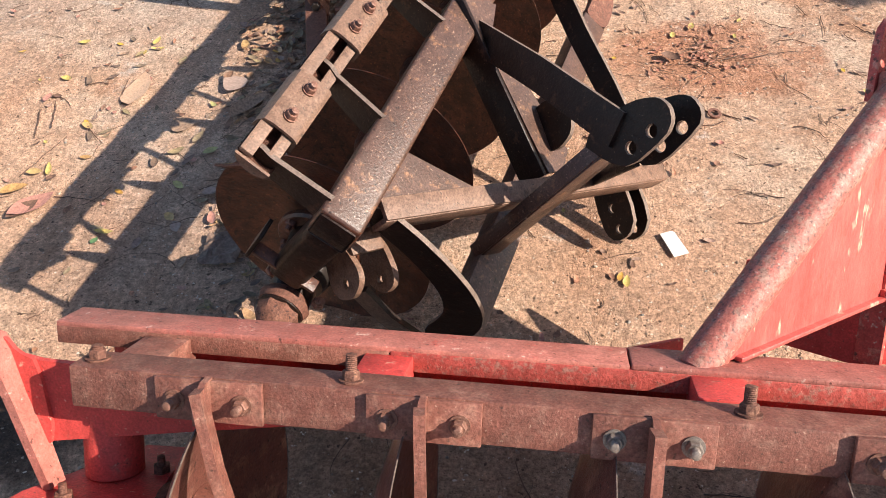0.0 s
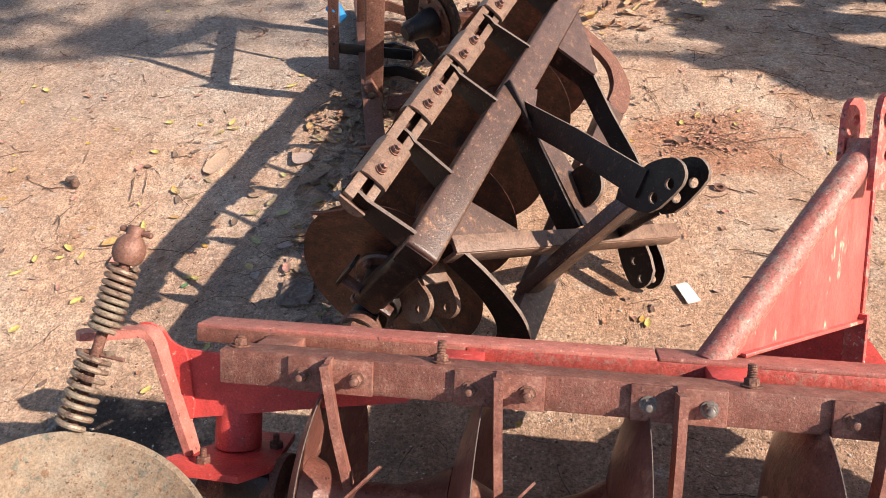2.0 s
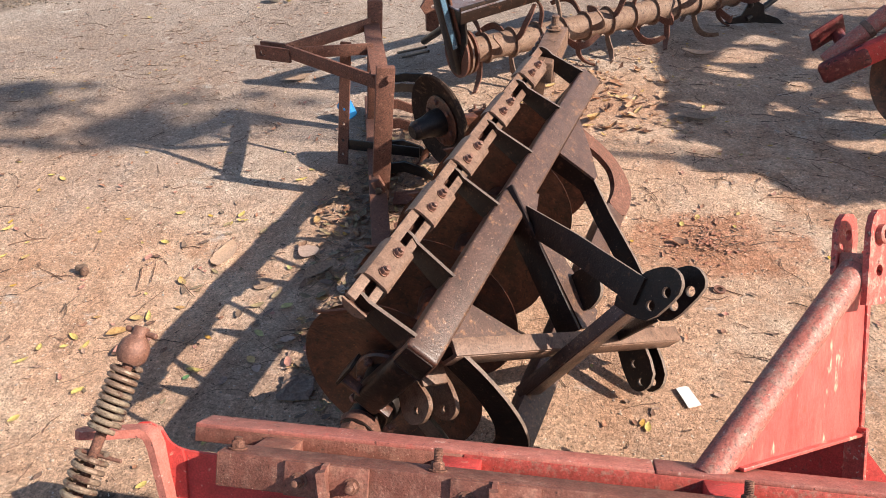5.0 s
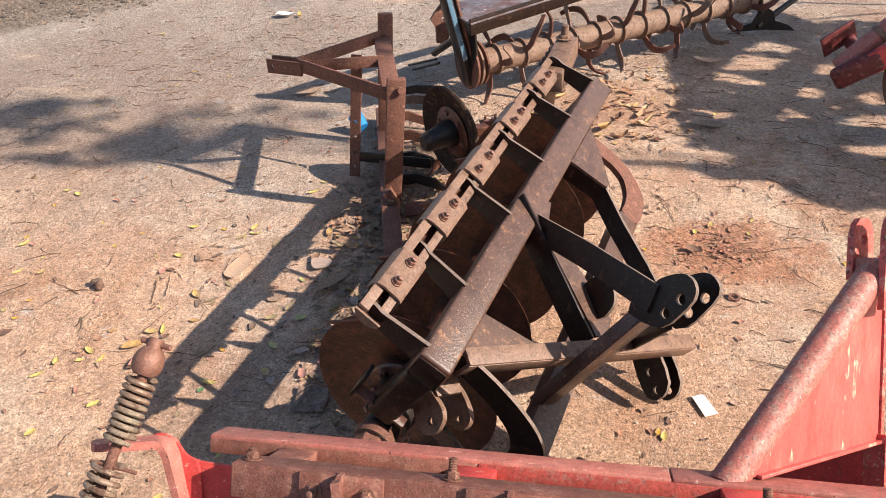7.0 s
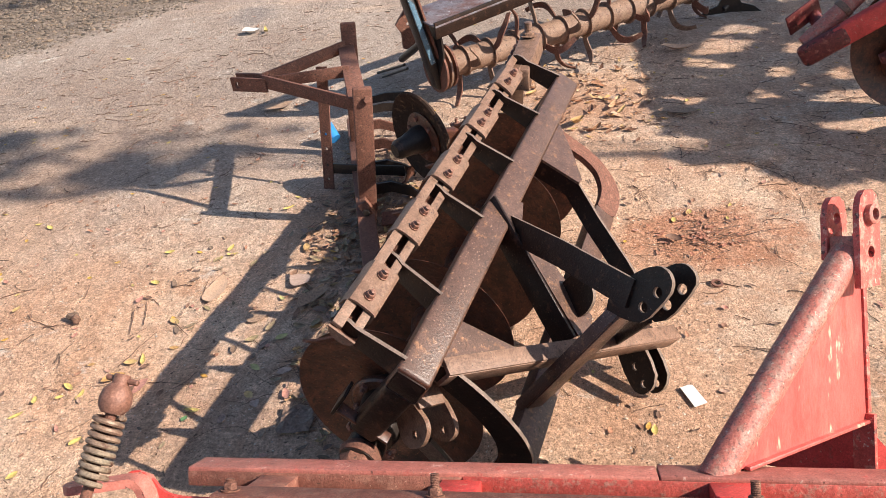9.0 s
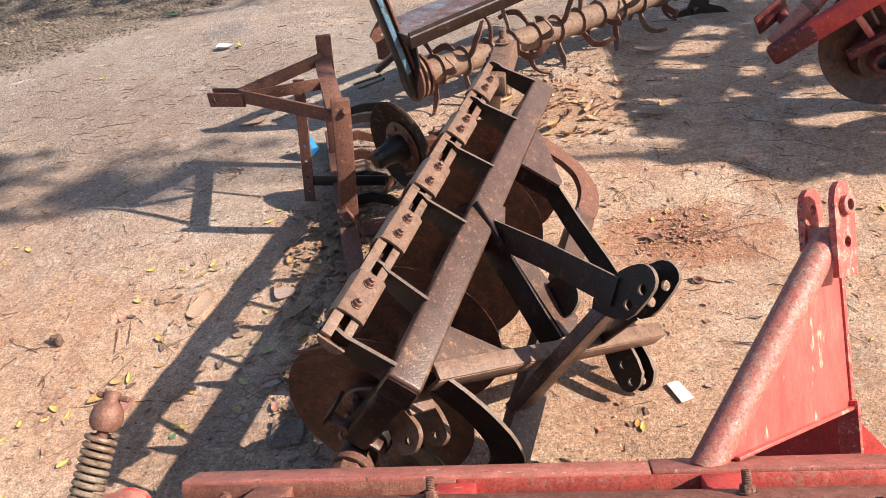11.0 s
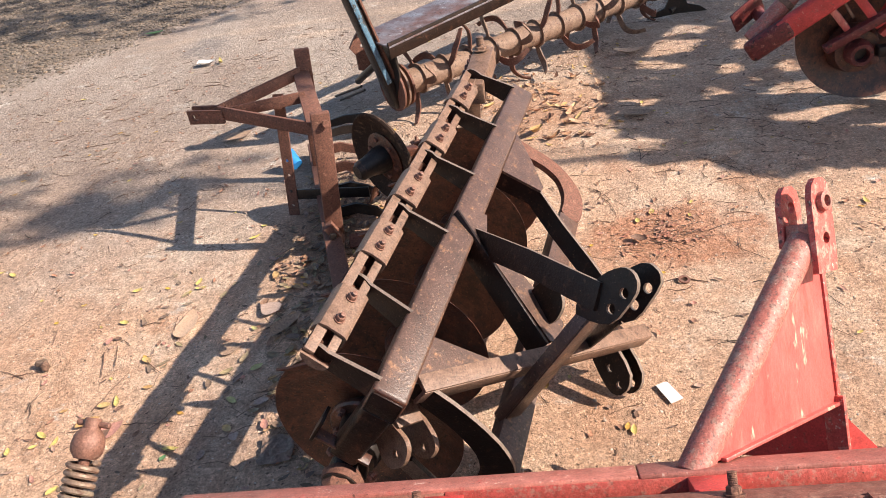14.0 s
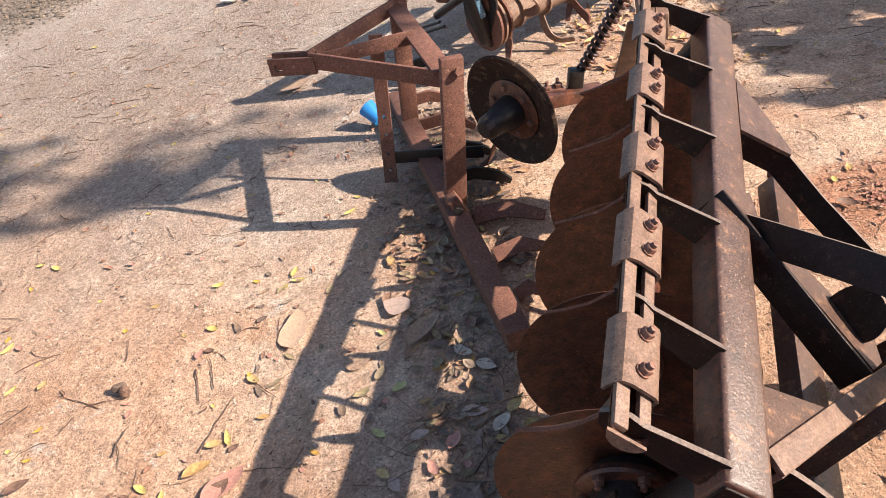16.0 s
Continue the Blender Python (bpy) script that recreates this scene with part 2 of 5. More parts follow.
def pipe(pts, r, seg=8, bm=None, r_end=None):
    """A round bar swept along points."""
    out = bmesh.new()
    P = [Vector(p) for p in pts]
    rings = []
    side = None
    for i, p in enumerate(P):
        d = (P[min(i + 1, len(P) - 1)] - P[max(i - 1, 0)]).normalized()
        if side is None:
            side = d.cross(Vector((0.3, 0.2, 0.93))).normalized()
        side = (side - d * side.dot(d)).normalized()
        up = d.cross(side)
        rr = r if r_end is None else r + (r_end - r) * i / (len(P) - 1)
        rings.append([out.verts.new(p + (side * math.cos(a) + up * math.sin(a)) * rr) for a in (2 * math.pi * k / seg for k in range(seg))])
    for a, b in zip(rings, rings[1:]):
        for k in range(seg):
            out.faces.new((a[k], a[(k + 1) % seg], b[(k + 1) % seg], b[k]))
    out.faces.new(rings[0][::-1])
    out.faces.new(rings[-1])
    return join(bm, out)


def band(pts, across, w, t, bm=None):
    """A flat strip swept along points: w wide along across (one vector, or one for each point), t thick."""
    out = bmesh.new()
    P = [Vector(p) for p in pts]
    A = [Vector(a).normalized() for a in across] if isinstance(across, list) else [Vector(across).normalized()] * len(P)
    W = w if isinstance(w, list) else [w] * len(P)
    rings = []
    for i, p in enumerate(P):
        d = (P[min(i + 1, len(P) - 1)] - P[max(i - 1, 0)]).normalized()
        a = (A[i] - d * A[i].dot(d)).normalized()
        q = d.cross(a)
        rings.append([out.verts.new(p + a * (x * W[i] / 2) + q * (y * t / 2)) for x, y in ((-1, -1), (1, -1), (1, 1), (-1, 1))])
    for a, b in zip(rings, rings[1:]):
        for k in range(4):
            out.faces.new((a[k], a[(k + 1) % 4], b[(k + 1) % 4], b[k])).material_index = k % 2
    out.faces.new(rings[0][::-1])
    out.faces.new(rings[-1])
    return join(bm, out)


def sheet(outline, holes, o, ex, ey, t, bm=None, bev=0.0015):
    """A plate cut to an outline, with round holes (x, y, r), in the plane o + ex x + ey y, t thick to both sides."""
    out = bmesh.new()
    ex, ey = Vector(ex).normalized(), Vector(ey).normalized()
    n = ex.cross(ey).normalized()

    def loop(ps):
        v = [out.verts.new(Vector(o) + ex * x + ey * y - n * (t / 2)) for x, y in ps]
        return [out.edges.new((v[k], v[(k + 1) % len(v)])) for k in range(len(v))]

    es = loop(outline)
    for x, y, r in holes:
        es += loop([(x + r * math.cos(a), y + r * math.sin(a)) for a in (2 * math.pi * k / 14 for k in range(14))])
    bmesh.ops.triangle_fill(out, use_beauty=True, use_dissolve=False, edges=es, normal=n)
    g = bmesh.ops.extrude_face_region(out, geom=list(out.faces))
    bmesh.ops.translate(out, vec=n * t, verts=[x for x in g["geom"] if isinstance(x, bmesh.types.BMVert)])
    out.normal_update()
    for f in out.faces:
        if abs(f.normal.dot(n)) < 0.5:
            f.material_index = 1
    return join(bm, out)


def rounded(pts, n=2):
    """The same outline with its corners cut round."""
    for _ in range(n):
        out = []
        for k, q in enumerate(pts):
            p, r = pts[k - 1], pts[(k + 1) % len(pts)]
            out += [(q[0] * 0.78 + p[0] * 0.22, q[1] * 0.78 + p[1] * 0.22), (q[0] * 0.78 + r[0] * 0.22, q[1] * 0.78 + r[1] * 0.22)]
        pts = out
    return pts


def hexbolt(p, way, r=0.013, h=0.011, shank=0.0, shank_r=0.007, bm=None, nut=False, washer=0.0):
    """A hex head (with a washer and a stub of thread, if given) that stands on p along way."""
    out = bmesh.new()
    w = Vector(way).normalized()
    if washer:
        lathe([(0, 0), (0, washer), (0.003, washer), (0.003, 0)], p, w, 18, out)
    base = Vector(p) + w * (0.003 if washer else 0)
    lathe([(0, 0), (0, r), (h - 0.002, r), (h, r * 0.86), (h, 0)], base, w, 6, out)
    if shank:
        prof, x = [(h, shank_r)], h
        while x < h + shank:
            prof += [(x + 0.0015, shank_r * 0.88), (x + 0.003, shank_r)]
            x += 0.003
        lathe(prof + [(x + 0.001, shank_r * 0.7), (x + 0.001, 0)], base, w, 10, out)
    return join(bm, out)


def dish(R, depth, t=0.006, hub=0.02, n=9):
    """Profile of a concave disc: rim at 0, bowl towards plus."""
    a = [(depth * (1 - (r / R) ** 2), r) for r in (hub + (R - hub) * k / n for k in range(n + 1))]
    return a + [(a[-1][0] + 0.0015, R)] + [(x + t, r) for x, r in reversed(a[:-1])]


def frame_of(o, ex, ez):
    ex = Vector(ex).normalized()
    ez = (Vector(ez) - ex * Vector(ez).dot(ex)).normalized()
    ey = ez.cross(ex)
    m = Matrix((ex, ey, ez)).transposed().to_4x4()
    m.translation = o
    return m


# ---- ground ----
def ground_height(x, y):
    rise = max(0.0, min(1.0, (0.86 - y) / 0.32))          # the yard is a little higher under the red harrow
    return 0.046 * rise * rise * (3 - 2 * rise) + 0.010 * noise.noise((x * 0.9, y * 0.9, 3.1)) + 0.006 * noise.noise((x * 3.1, y * 3.1, 7.7)) + 0.0022 * noise.noise((x * 11, y * 11, 1.7)) - 0.028 * math.exp(-((x + 0.98) / 0.42) ** 2 - ((y - 1.6) / 0.75) ** 2)


def earth():
    """Pinkish sand: slow tints, trodden streaks, grains and specks, with some shade painted in."""
    m = bpy.data.materials.new("trodden sandy earth")
    m.use_nodes = True
    n, l = m.node_tree.nodes, m.node_tree.links
    b = n["Principled BSDF"]
    tc = n.new("ShaderNodeTexCoord")

    def tex(sc, detail=5.0, ro=0.6, stretch=None):
        t = n.new("ShaderNodeTexNoise")
        t.inputs["Scale"].default_value, t.inputs["Detail"].default_value, t.inputs["Roughness"].default_value = sc, detail, ro
        src = tc.outputs["Object"]
        if stretch:
            mp = n.new("ShaderNodeMapping")
            mp.inputs["Scale"].default_value, mp.inputs["Rotation"].default_value = stretch, (0, 0, 0.5)
            l.new(src, mp.inputs[0])
            src = mp.outputs[0]
        l.new(src, t.inputs["Vector"])
        return t.outputs["Fac"]

    def ramp(src, lo, hi, to=(0, 1)):
        r = n.new("ShaderNodeMapRange")
        for k, v in zip(("From Min", "From Max", "To Min", "To Max"), (lo, hi, *to)):
            r.inputs[k].default_value = v
        l.new(src, r.inputs["Value"])
        return r.outputs[0]

    def mix(f, a, c, mode="MIX"):
        x = n.new("ShaderNodeMix")
        x.data_type, x.blend_type = "RGBA", mode
        for k, v in ((0, f), (6, a), (7, c)):
            if isinstance(v, float):
                x.inputs[k].default_value = v
            elif isinstance(v, tuple):
                x.inputs[k].default_value = (*v, 1)
            else:
                l.new(v, x.inputs[k])
        return x.outputs[2]

    col = mix(ramp(tex(0.8), 0.35, 0.65), (0.64, 0.41, 0.282), (0.57, 0.342, 0.227))
    col = mix(ramp(tex(2.2, 7.0, 0.65, (1, 0.35, 1)), 0.50, 0.64), col, (0.47, 0.255, 0.155))
    col = mix(ramp(tex(1.3, 8.0, 0.7), 0.50, 0.62), col, (0.70, 0.51, 0.38))
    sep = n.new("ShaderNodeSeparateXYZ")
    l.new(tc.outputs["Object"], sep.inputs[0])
    # grey soil farther off; the blue-grey half-shade out there is painted in too
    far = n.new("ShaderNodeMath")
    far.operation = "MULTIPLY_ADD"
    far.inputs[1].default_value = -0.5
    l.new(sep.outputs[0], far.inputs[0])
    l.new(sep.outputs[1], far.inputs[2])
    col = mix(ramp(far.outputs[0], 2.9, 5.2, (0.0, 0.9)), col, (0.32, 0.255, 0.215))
    col = mix(ramp(tex(0.55, 6.0, 0.6, (1, 0.4, 1)), 0.50, 0.64, (0.0, 0.55)), col, (0.50, 0.425, 0.365))
    col = mix(ramp(tex(0.75, 6.0, 0.62, (0.5, 1.3, 1)), 0.53, 0.66, (0.0, 0.75)), col, (0.70, 0.49, 0.35))
    col = mix(ramp(tex(1.9, 9.0, 0.74, (1, 0.5, 1)), 0.54, 0.66, (0.0, 0.5)), col, (0.37, 0.265, 0.20))

    def stain_or_shade(cx, cy, rx, ry, c, most):
        """An uneven blot of spilt oil or leaf mould, or of shade painted in."""
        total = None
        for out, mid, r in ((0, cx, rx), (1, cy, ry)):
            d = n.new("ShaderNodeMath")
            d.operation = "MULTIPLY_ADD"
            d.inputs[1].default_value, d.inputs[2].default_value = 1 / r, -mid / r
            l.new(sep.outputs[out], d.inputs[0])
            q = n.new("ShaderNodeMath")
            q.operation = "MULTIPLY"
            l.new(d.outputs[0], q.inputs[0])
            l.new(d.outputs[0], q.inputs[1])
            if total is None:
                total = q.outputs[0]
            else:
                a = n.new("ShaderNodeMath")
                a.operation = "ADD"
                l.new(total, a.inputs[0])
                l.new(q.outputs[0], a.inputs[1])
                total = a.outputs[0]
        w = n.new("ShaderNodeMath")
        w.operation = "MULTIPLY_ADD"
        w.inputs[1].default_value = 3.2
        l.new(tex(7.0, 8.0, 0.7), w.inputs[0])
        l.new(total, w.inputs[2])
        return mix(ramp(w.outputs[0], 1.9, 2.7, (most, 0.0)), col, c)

    edge = n.new("ShaderNodeMath")
    edge.operation = "MULTIPLY_ADD"
    edge.inputs[1].default_value = -1.15
    l.new(sep.outputs[0], edge.inputs[0])
    l.new(sep.outputs[1], edge.inputs[2])
    rim = n.new("ShaderNodeMath")
    rim.operation = "MULTIPLY_ADD"
    rim.inputs[1].default_value = 1.6
    l.new(tex(3.0, 8.0, 0.7), rim.inputs[0])
    l.new(edge.outputs[0], rim.inputs[2])
    col = mix(ramp(rim.outputs[0], 10.3, 10.9, (0.0, 0.85)), col, (0.19, 0.145, 0.115))
    col = stain_or_shade(-1.94, 6.05, 0.22, 0.30, (0.20, 0.18, 0.18), 0.5)
    # near-black blot left of the red harrow
    col = stain_or_shade(-0.98, 0.90, 0.30, 0.16, (0.045, 0.036, 0.032), 0.9)
    # the red harrow's shade on the ground, painted into the sand colour
    col = stain_or_shade(0.30, 0.72, 1.25, 0.34, (0.28, 0.175, 0.12), 0.55)
    col = stain_or_shade(0.84, 2.36, 0.42, 0.26, (0.45, 0.195, 0.11), 0.75)
    col = stain_or_shade(0.55, 3.85, 0.45, 0.40, (0.46, 0.24, 0.14), 0.5)
    col = stain_or_shade(-0.55, 2.75, 0.40, 0.60, (0.44, 0.25, 0.155), 0.55)
    col = mix(ramp(tex(3.7, 9.0, 0.72), 0.60, 0.70, (0.0, 0.85)), col, (0.62, 0.56, 0.50))
    col = mix(1.0, col, ramp(tex(9.0, 7.0, 0.7), 0.3, 0.7, (0.80, 1.14)), "MULTIPLY")
    col = mix(1.0, col, ramp(tex(34.0, 6.0, 0.72), 0.3, 0.7, (0.74, 1.2)), "MULTIPLY")
    col = mix(1.0, col, ramp(tex(62.0, 5.0, 0.75), 0.34, 0.66, (0.70, 1.26)), "MULTIPLY")
    col = mix(1.0, col, ramp(tex(120.0, 5.0, 0.75), 0.34, 0.66, (0.58, 1.32)), "MULTIPLY")
    for sc, lo, hi, dark in ((95, 0.12, 0.22, (0.17, 0.10, 0.065)), (190, 0.10, 0.20, (0.24, 0.14, 0.09))):
        vo = n.new("ShaderNodeTexVoronoi")
        vo.inputs["Scale"].default_value = sc
        l.new(tc.outputs["Object"], vo.inputs["Vector"])
        col = mix(ramp(vo.outputs["Distance"], lo, hi, (0.8, 0.0)), col, dark)
    col = mix(ramp(tex(58.0, 3.0, 0.6), 0.655, 0.685), col, (0.12, 0.075, 0.052))
    col = mix(ramp(tex(71.0, 3.0, 0.6), 0.665, 0.69), col, (0.72, 0.62, 0.52))
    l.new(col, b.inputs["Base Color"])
    b.inputs["Roughness"].default_value = 0.95
    b.inputs["Specular IOR Level"].default_value = 0.2
    h = n.new("ShaderNodeMath")
    h.operation = "MULTIPLY_ADD"
    h.inputs[1].default_value = 0.55
    l.new(tex(170.0, 4.0, 0.7), h.inputs[0])
    l.new(tex(24.0, 9.0, 0.68), h.inputs[2])
    bp = n.new("ShaderNodeBump")
    bp.inputs["Strength"].default_value, bp.inputs["Distance"].default_value = 1.0, 0.020
    l.new(h.outputs[0], bp.inputs["Height"])
    l.new(bp.outputs[0], b.inputs["Normal"])
    return m


def build_ground():
    def line(lo, hi, fine_lo, fine_hi, step):
        v, out = fine_lo, []
        while v < fine_hi:
            out.append(v)
            v += step
        g, s = [], step
        a = fine_lo
        while a > lo:
            s *= 1.35
            a -= s
            g.append(a)
        h, s = [], step
        a = out[-1]
        while a < hi:
            s *= 1.35
            a += s
            h.append(a)
        return g[::-1] + out + h
    xs = line(-60, 60, -2.6, 2.6, 0.03)
    ys = line(-60, 60, -0.2, 5.6, 0.03)
    verts = [(x, y, ground_height(x, y) if abs(x) < 8 and abs(y) < 12 else 0) for y in ys for x in xs]
    nx = len(xs)
    faces = [(j * nx + i, j * nx + i + 1, (j + 1) * nx + i + 1, (j + 1) * nx + i) for j in range(len(ys) - 1) for i in range(nx - 1)]
    me = bpy.data.meshes.new("ground")
    me.from_pydata(verts, [], faces)
    me.polygons.foreach_set("use_smooth", [True] * len(me.polygons))
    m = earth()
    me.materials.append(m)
    return tagged(new("ground", me), "trodden sandy earth yard strewn with leaves", "ground", kind="structure")


build_ground()

# ---- black disc harrow ----
BF = frame_of((-0.157, 1.053, 0.577), (0.293, 0.956, 0.05), (0.614, -0.188, 0.741))   # x along the beam, y to its scraper side, z up from its frame


def harrow_black():
    t = thing("disc_harrow", BF, "small black disc harrow with five rusty discs resting on its hitch", "harrow")
    B = lambda x, y, z: Vector((x, -y, z))     # x along the beam, y towards the hitch, z up
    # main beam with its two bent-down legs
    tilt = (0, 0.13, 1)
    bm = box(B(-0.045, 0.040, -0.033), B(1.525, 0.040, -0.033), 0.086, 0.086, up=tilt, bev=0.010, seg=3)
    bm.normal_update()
    # every face but the top takes the darker second material
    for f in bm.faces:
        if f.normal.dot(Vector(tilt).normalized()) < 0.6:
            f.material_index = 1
    part("main_beam", bm, GREYBEAM, t, "square steel tube beam, grey-brown on top with darker sides", edge=DISC_DARK)
    bm = box(B(-0.006, 0.04, -0.02), B(-0.006, 0.06, -0.30), 0.077, 0.076, up=(1, 0, 0), bev=0.014, seg=3)
    part("near_leg", bm, BLACK, t)
    part("beam_cap", box(B(-0.049, 0.040, -0.036), B(-0.043, 0.040, -0.036), 0.076, 0.070, up=tilt, bev=0.006), BLACK, t, "black closed beam end")
    bm = box(B(1.475, 0.04, -0.02), B(1.475, 0.06, -0.30), 0.077, 0.076, up=(1, 0, 0), bev=0.014, seg=3)
    part("far_leg", bm, BLACK, t)
    part("bearing_plate", box(B(-0.028, -0.034, -0.272), B(-0.028, 0.118, -0.258), 0.030, 0.010, bev=0.002), DISC_DARK, t)
    part("bearing_plate", box(B(-0.030, -0.034, -0.275), B(-0.018, -0.040, -0.205), 0.060, 0.009, up=(0, 1, 0), bev=0.002), BLACK, t)
    part("bearing_plate", box(B(1.47, -0.03, -0.315), B(1.47, 0.15, -0.315), 0.10, 0.012, bev=0.002), BLACK, t)
    AX = (0.10, -0.36)
    ax = lambda x: B(x, AX[0], AX[1])
    for x in (-0.03, 1.47):
        part("bearing", lathe([(-0.045, 0), (-0.045, 0.035), (-0.035, 0.05), (0.035, 0.05), (0.045, 0.036), (0.045, 0)], ax(x), (1, 0, 0), 24), BLACK, t)
        for yy in (0.03, 0.15):
            part("bearing_bolt", hexbolt(B(x, yy, -0.309), (0, 0, 1), 0.013, 0.012, 0.012), BOLT, t)
    part("axle", rod(ax(-0.09), ax(1.53), 0.018, 16), RUST, t)
    part("axle_nut", lathe([(-0.115, 0), (-0.115, 0.03), (-0.10, 0.042), (-0.075, 0.048), (-0.055, 0.046), (-0.055, 0)], ax(0), (1, 0, 0), 8), RUST, t, "large rusty axle nut")
    part("axle_end", lathe([(-0.062, 0), (-0.062, 0.052), (-0.045, 0.058), (-0.03, 0.05), (-0.03, 0)], ax(0), (1, 0, 0), 24), RUST, t)
    R = 0.2646
    for k in range(5):
        x = 0.132 + 0.2986 * k
        part("disc", lathe(dish(R, 0.05), ax(x), (1, 0, 0), 64, closed=True), DISC_DARK, t)
        nxt = x + 0.2986 if k < 4 else x + 0.13
        part("spool", lathe([(x + 0.052, 0), (x + 0.052, 0.075), (x + 0.07, 0.066), (x + 0.10, 0.042), (nxt - 0.03, 0.042), (nxt + 0.02, 0.06), (nxt + 0.045, 0.062), (nxt + 0.045, 0)], B(0, *AX), (1, 0, 0), 28), DISC_DARK, t)
    part("end_hub", lathe([(0.02, 0), (0.02, 0.058), (0.05, 0.066), (0.09, 0.066), (0.135, 0.075), (0.17, 0.075), (0.18, 0)], ax(0), (1, 0, 0), 28), DARK, t)
    part("hub_flange", lathe([(0.118, 0), (0.118, 0.098), (0.124, 0.104), (0.136, 0.104), (0.14, 0.098), (0.14, 0)], ax(0), (1, 0, 0), 32), DISC_DARK, t)
    for k in range(6):
        an = math.pi / 3 * k + 0.2
        part("flange_bolt", hexbolt(ax(0.119) + Vector((0, math.cos(an), math.sin(an))) * 0.085, (-1, 0, 0), 0.013, 0.012, 0.010), BOLT, t)
    # scraper bar on its arms
    for x, skew in ((-0.016, 0.24), (0.213, 0.50), (0.552, 0.42), (0.862, 0.36), (1.18, 0.32), (1.488, 0.25)):
        o = [(0.0, 0.010), (0.126, -0.044), (0.150, -0.046), (0.172, -0.056), (0.186, -0.080), (0.170, -0.100), (0.115, -0.092), (0.0, -0.062)]
        part("scraper_arm", sheet(o, [], B(x, 0, 0.0), (skew, 1, 0), (0, 0, 1), 0.011), BLACK, t)
    drop = lambda x: -0.008 - 0.016 * x          # the rails sink a little towards the far end
    # split bar: two rails with a slot between, folded at the outer edge
    for yy, ww, x0 in ((-0.165, 0.027, -0.012), (-0.121, 0.023, 0.012)):
        part("scraper_rail", box(B(x0, yy, -0.042 + drop(x0)), B(1.53, yy, -0.042 + drop(1.53)), ww, 0.012, bev=0.002), TANSTEEL, t)
    prof = [(-0.180, -0.046)] + [(-0.142 + 0.034 * math.cos(radians(a)), -0.048 + 0.024 * math.sin(radians(a))) for a in range(195, 350, 15)] + [(-0.107, -0.044)]
    tr = bmesh.new()
    ra, rb = ([tr.verts.new(B(x, y, z + drop(x))) for y, z in prof] for x in (-0.012, 1.53))
    for k in range(len(prof) - 1):
        tr.faces.new((ra[k], ra[k + 1], rb[k + 1], rb[k]))
    bmesh.ops.solidify(tr, geom=list(tr.faces), thickness=0.004)
    part("rail_trough", tr, RUST, t)
    part("rail_end", sheet([(-y, z) for y, z in prof], [], B(-0.016, 0, -0.012), (0, 1, 0), (0, 0, 1), 0.006), TANSTEEL, t)
    for x, dx in ((0.140, 0.039), (0.43, 0.035), (0.708, 0.041), (1.03, 0.035), (1.35, 0.035)):
        part("scraper_clamp", clamp(B, x, drop(x)), TANSTEEL, t)
        for s in (-1, 1):
            part("clamp_bolt", hexbolt(B(x + s * dx, -0.141, -0.021 + drop(x)), (0, 0, 1), 0.012, 0.011, 0.008, washer=0.014), BOLT, t)
    # scrapers
    for k in range(5):
        x = 0.132 + 0.2986 * k
        part("scraper_blade", band([B(x - 0.034, -0.118, -0.15), B(x - 0.032, -0.128, -0.215), B(x - 0.026, -0.150, -0.275), B(x - 0.016, -0.176, -0.328)], [(-0.585, 0.30, 0.72)] * 4, [0.026, 0.036, 0.046, 0.034], 0.006), RUST, t)
        part("scraper_stem", band([B(x - 0.022, -0.140, -0.055), B(x - 0.026, -0.128, -0.10), B(x - 0.034, -0.116, -0.16)], (1, 0, 0.1), 0.030, 0.008), DARK, t)
    # hitch: cross bar of angle iron, gusset, braces, mast
    c0, c1 = B(0.036, 0.090, -0.004), B(0.706, 0.692, -0.004)
    d, s, q = axes(c0, c1)
    part("hitch_bar", box(c0 + q * 0.008, c1 + q * 0.008, 0.045, 0.012, bev=0.002, bm=box(c0 + s * 0.019 - q * 0.018, c1 + s * 0.019 - q * 0.018, 0.011, 0.052, bev=0.002)), TANSTEEL, t, "angle-iron cross bar worn to bare steel")
    part("gusset", sheet([(0.05, 0.080), (0.192, 0.080), (0.243, 0.268), (0.215, 0.245)], [], B(0, 0, -0.006), (1, 0, 0), (0, -1, 0), 0.010), GREYBEAM, t)
    # brace over the beam down to the cross bar, two flat bars with a gap
    p0, p1 = B(0.645, -0.004, 0.016), B(0.388, 0.372, 0.008)
    d, s, q = axes(p0, p1)
    part("brace", box(p0 - q * 0.03, p1 - q * 0.03, 0.010, 0.075, bev=0.002), BLACK, t)
    part("brace_plate", sheet([(0.652, 0.004), (0.715, 0.083), (0.640, 0.104), (0.500, 0.402), (0.440, 0.410), (0.400, 0.378)], [], B(0, 0, 0.010), (1, 0, 0), (0, -1, 0), 0.010), GREYBEAM, t)
    # far brace, kinked, from the beam to the mast
    part("far_brace", band([B(0.972, 0.076, -0.026), B(0.970, 0.213, -0.003), B(0.896, 0.319, -0.006), B(0.80, 0.45, 0.002), B(0.705, 0.58, 0.0)], [(0, 0, 1), (0.1, 0.1, 1), (0.05, 0.05, 1), (0, 0, 1), (0, 0, 1)], 0.062, 0.011), BLACK, t)
    part("far_gusset", sheet([(0.965, 0.078), (1.21, 0.078), (1.10, 0.155), (0.985, 0.222), (0.962, 0.218)], [], B(0, 0, -0.004), (1, 0, 0), (0, -1, 0.16), 0.009), GREYBEAM, t)
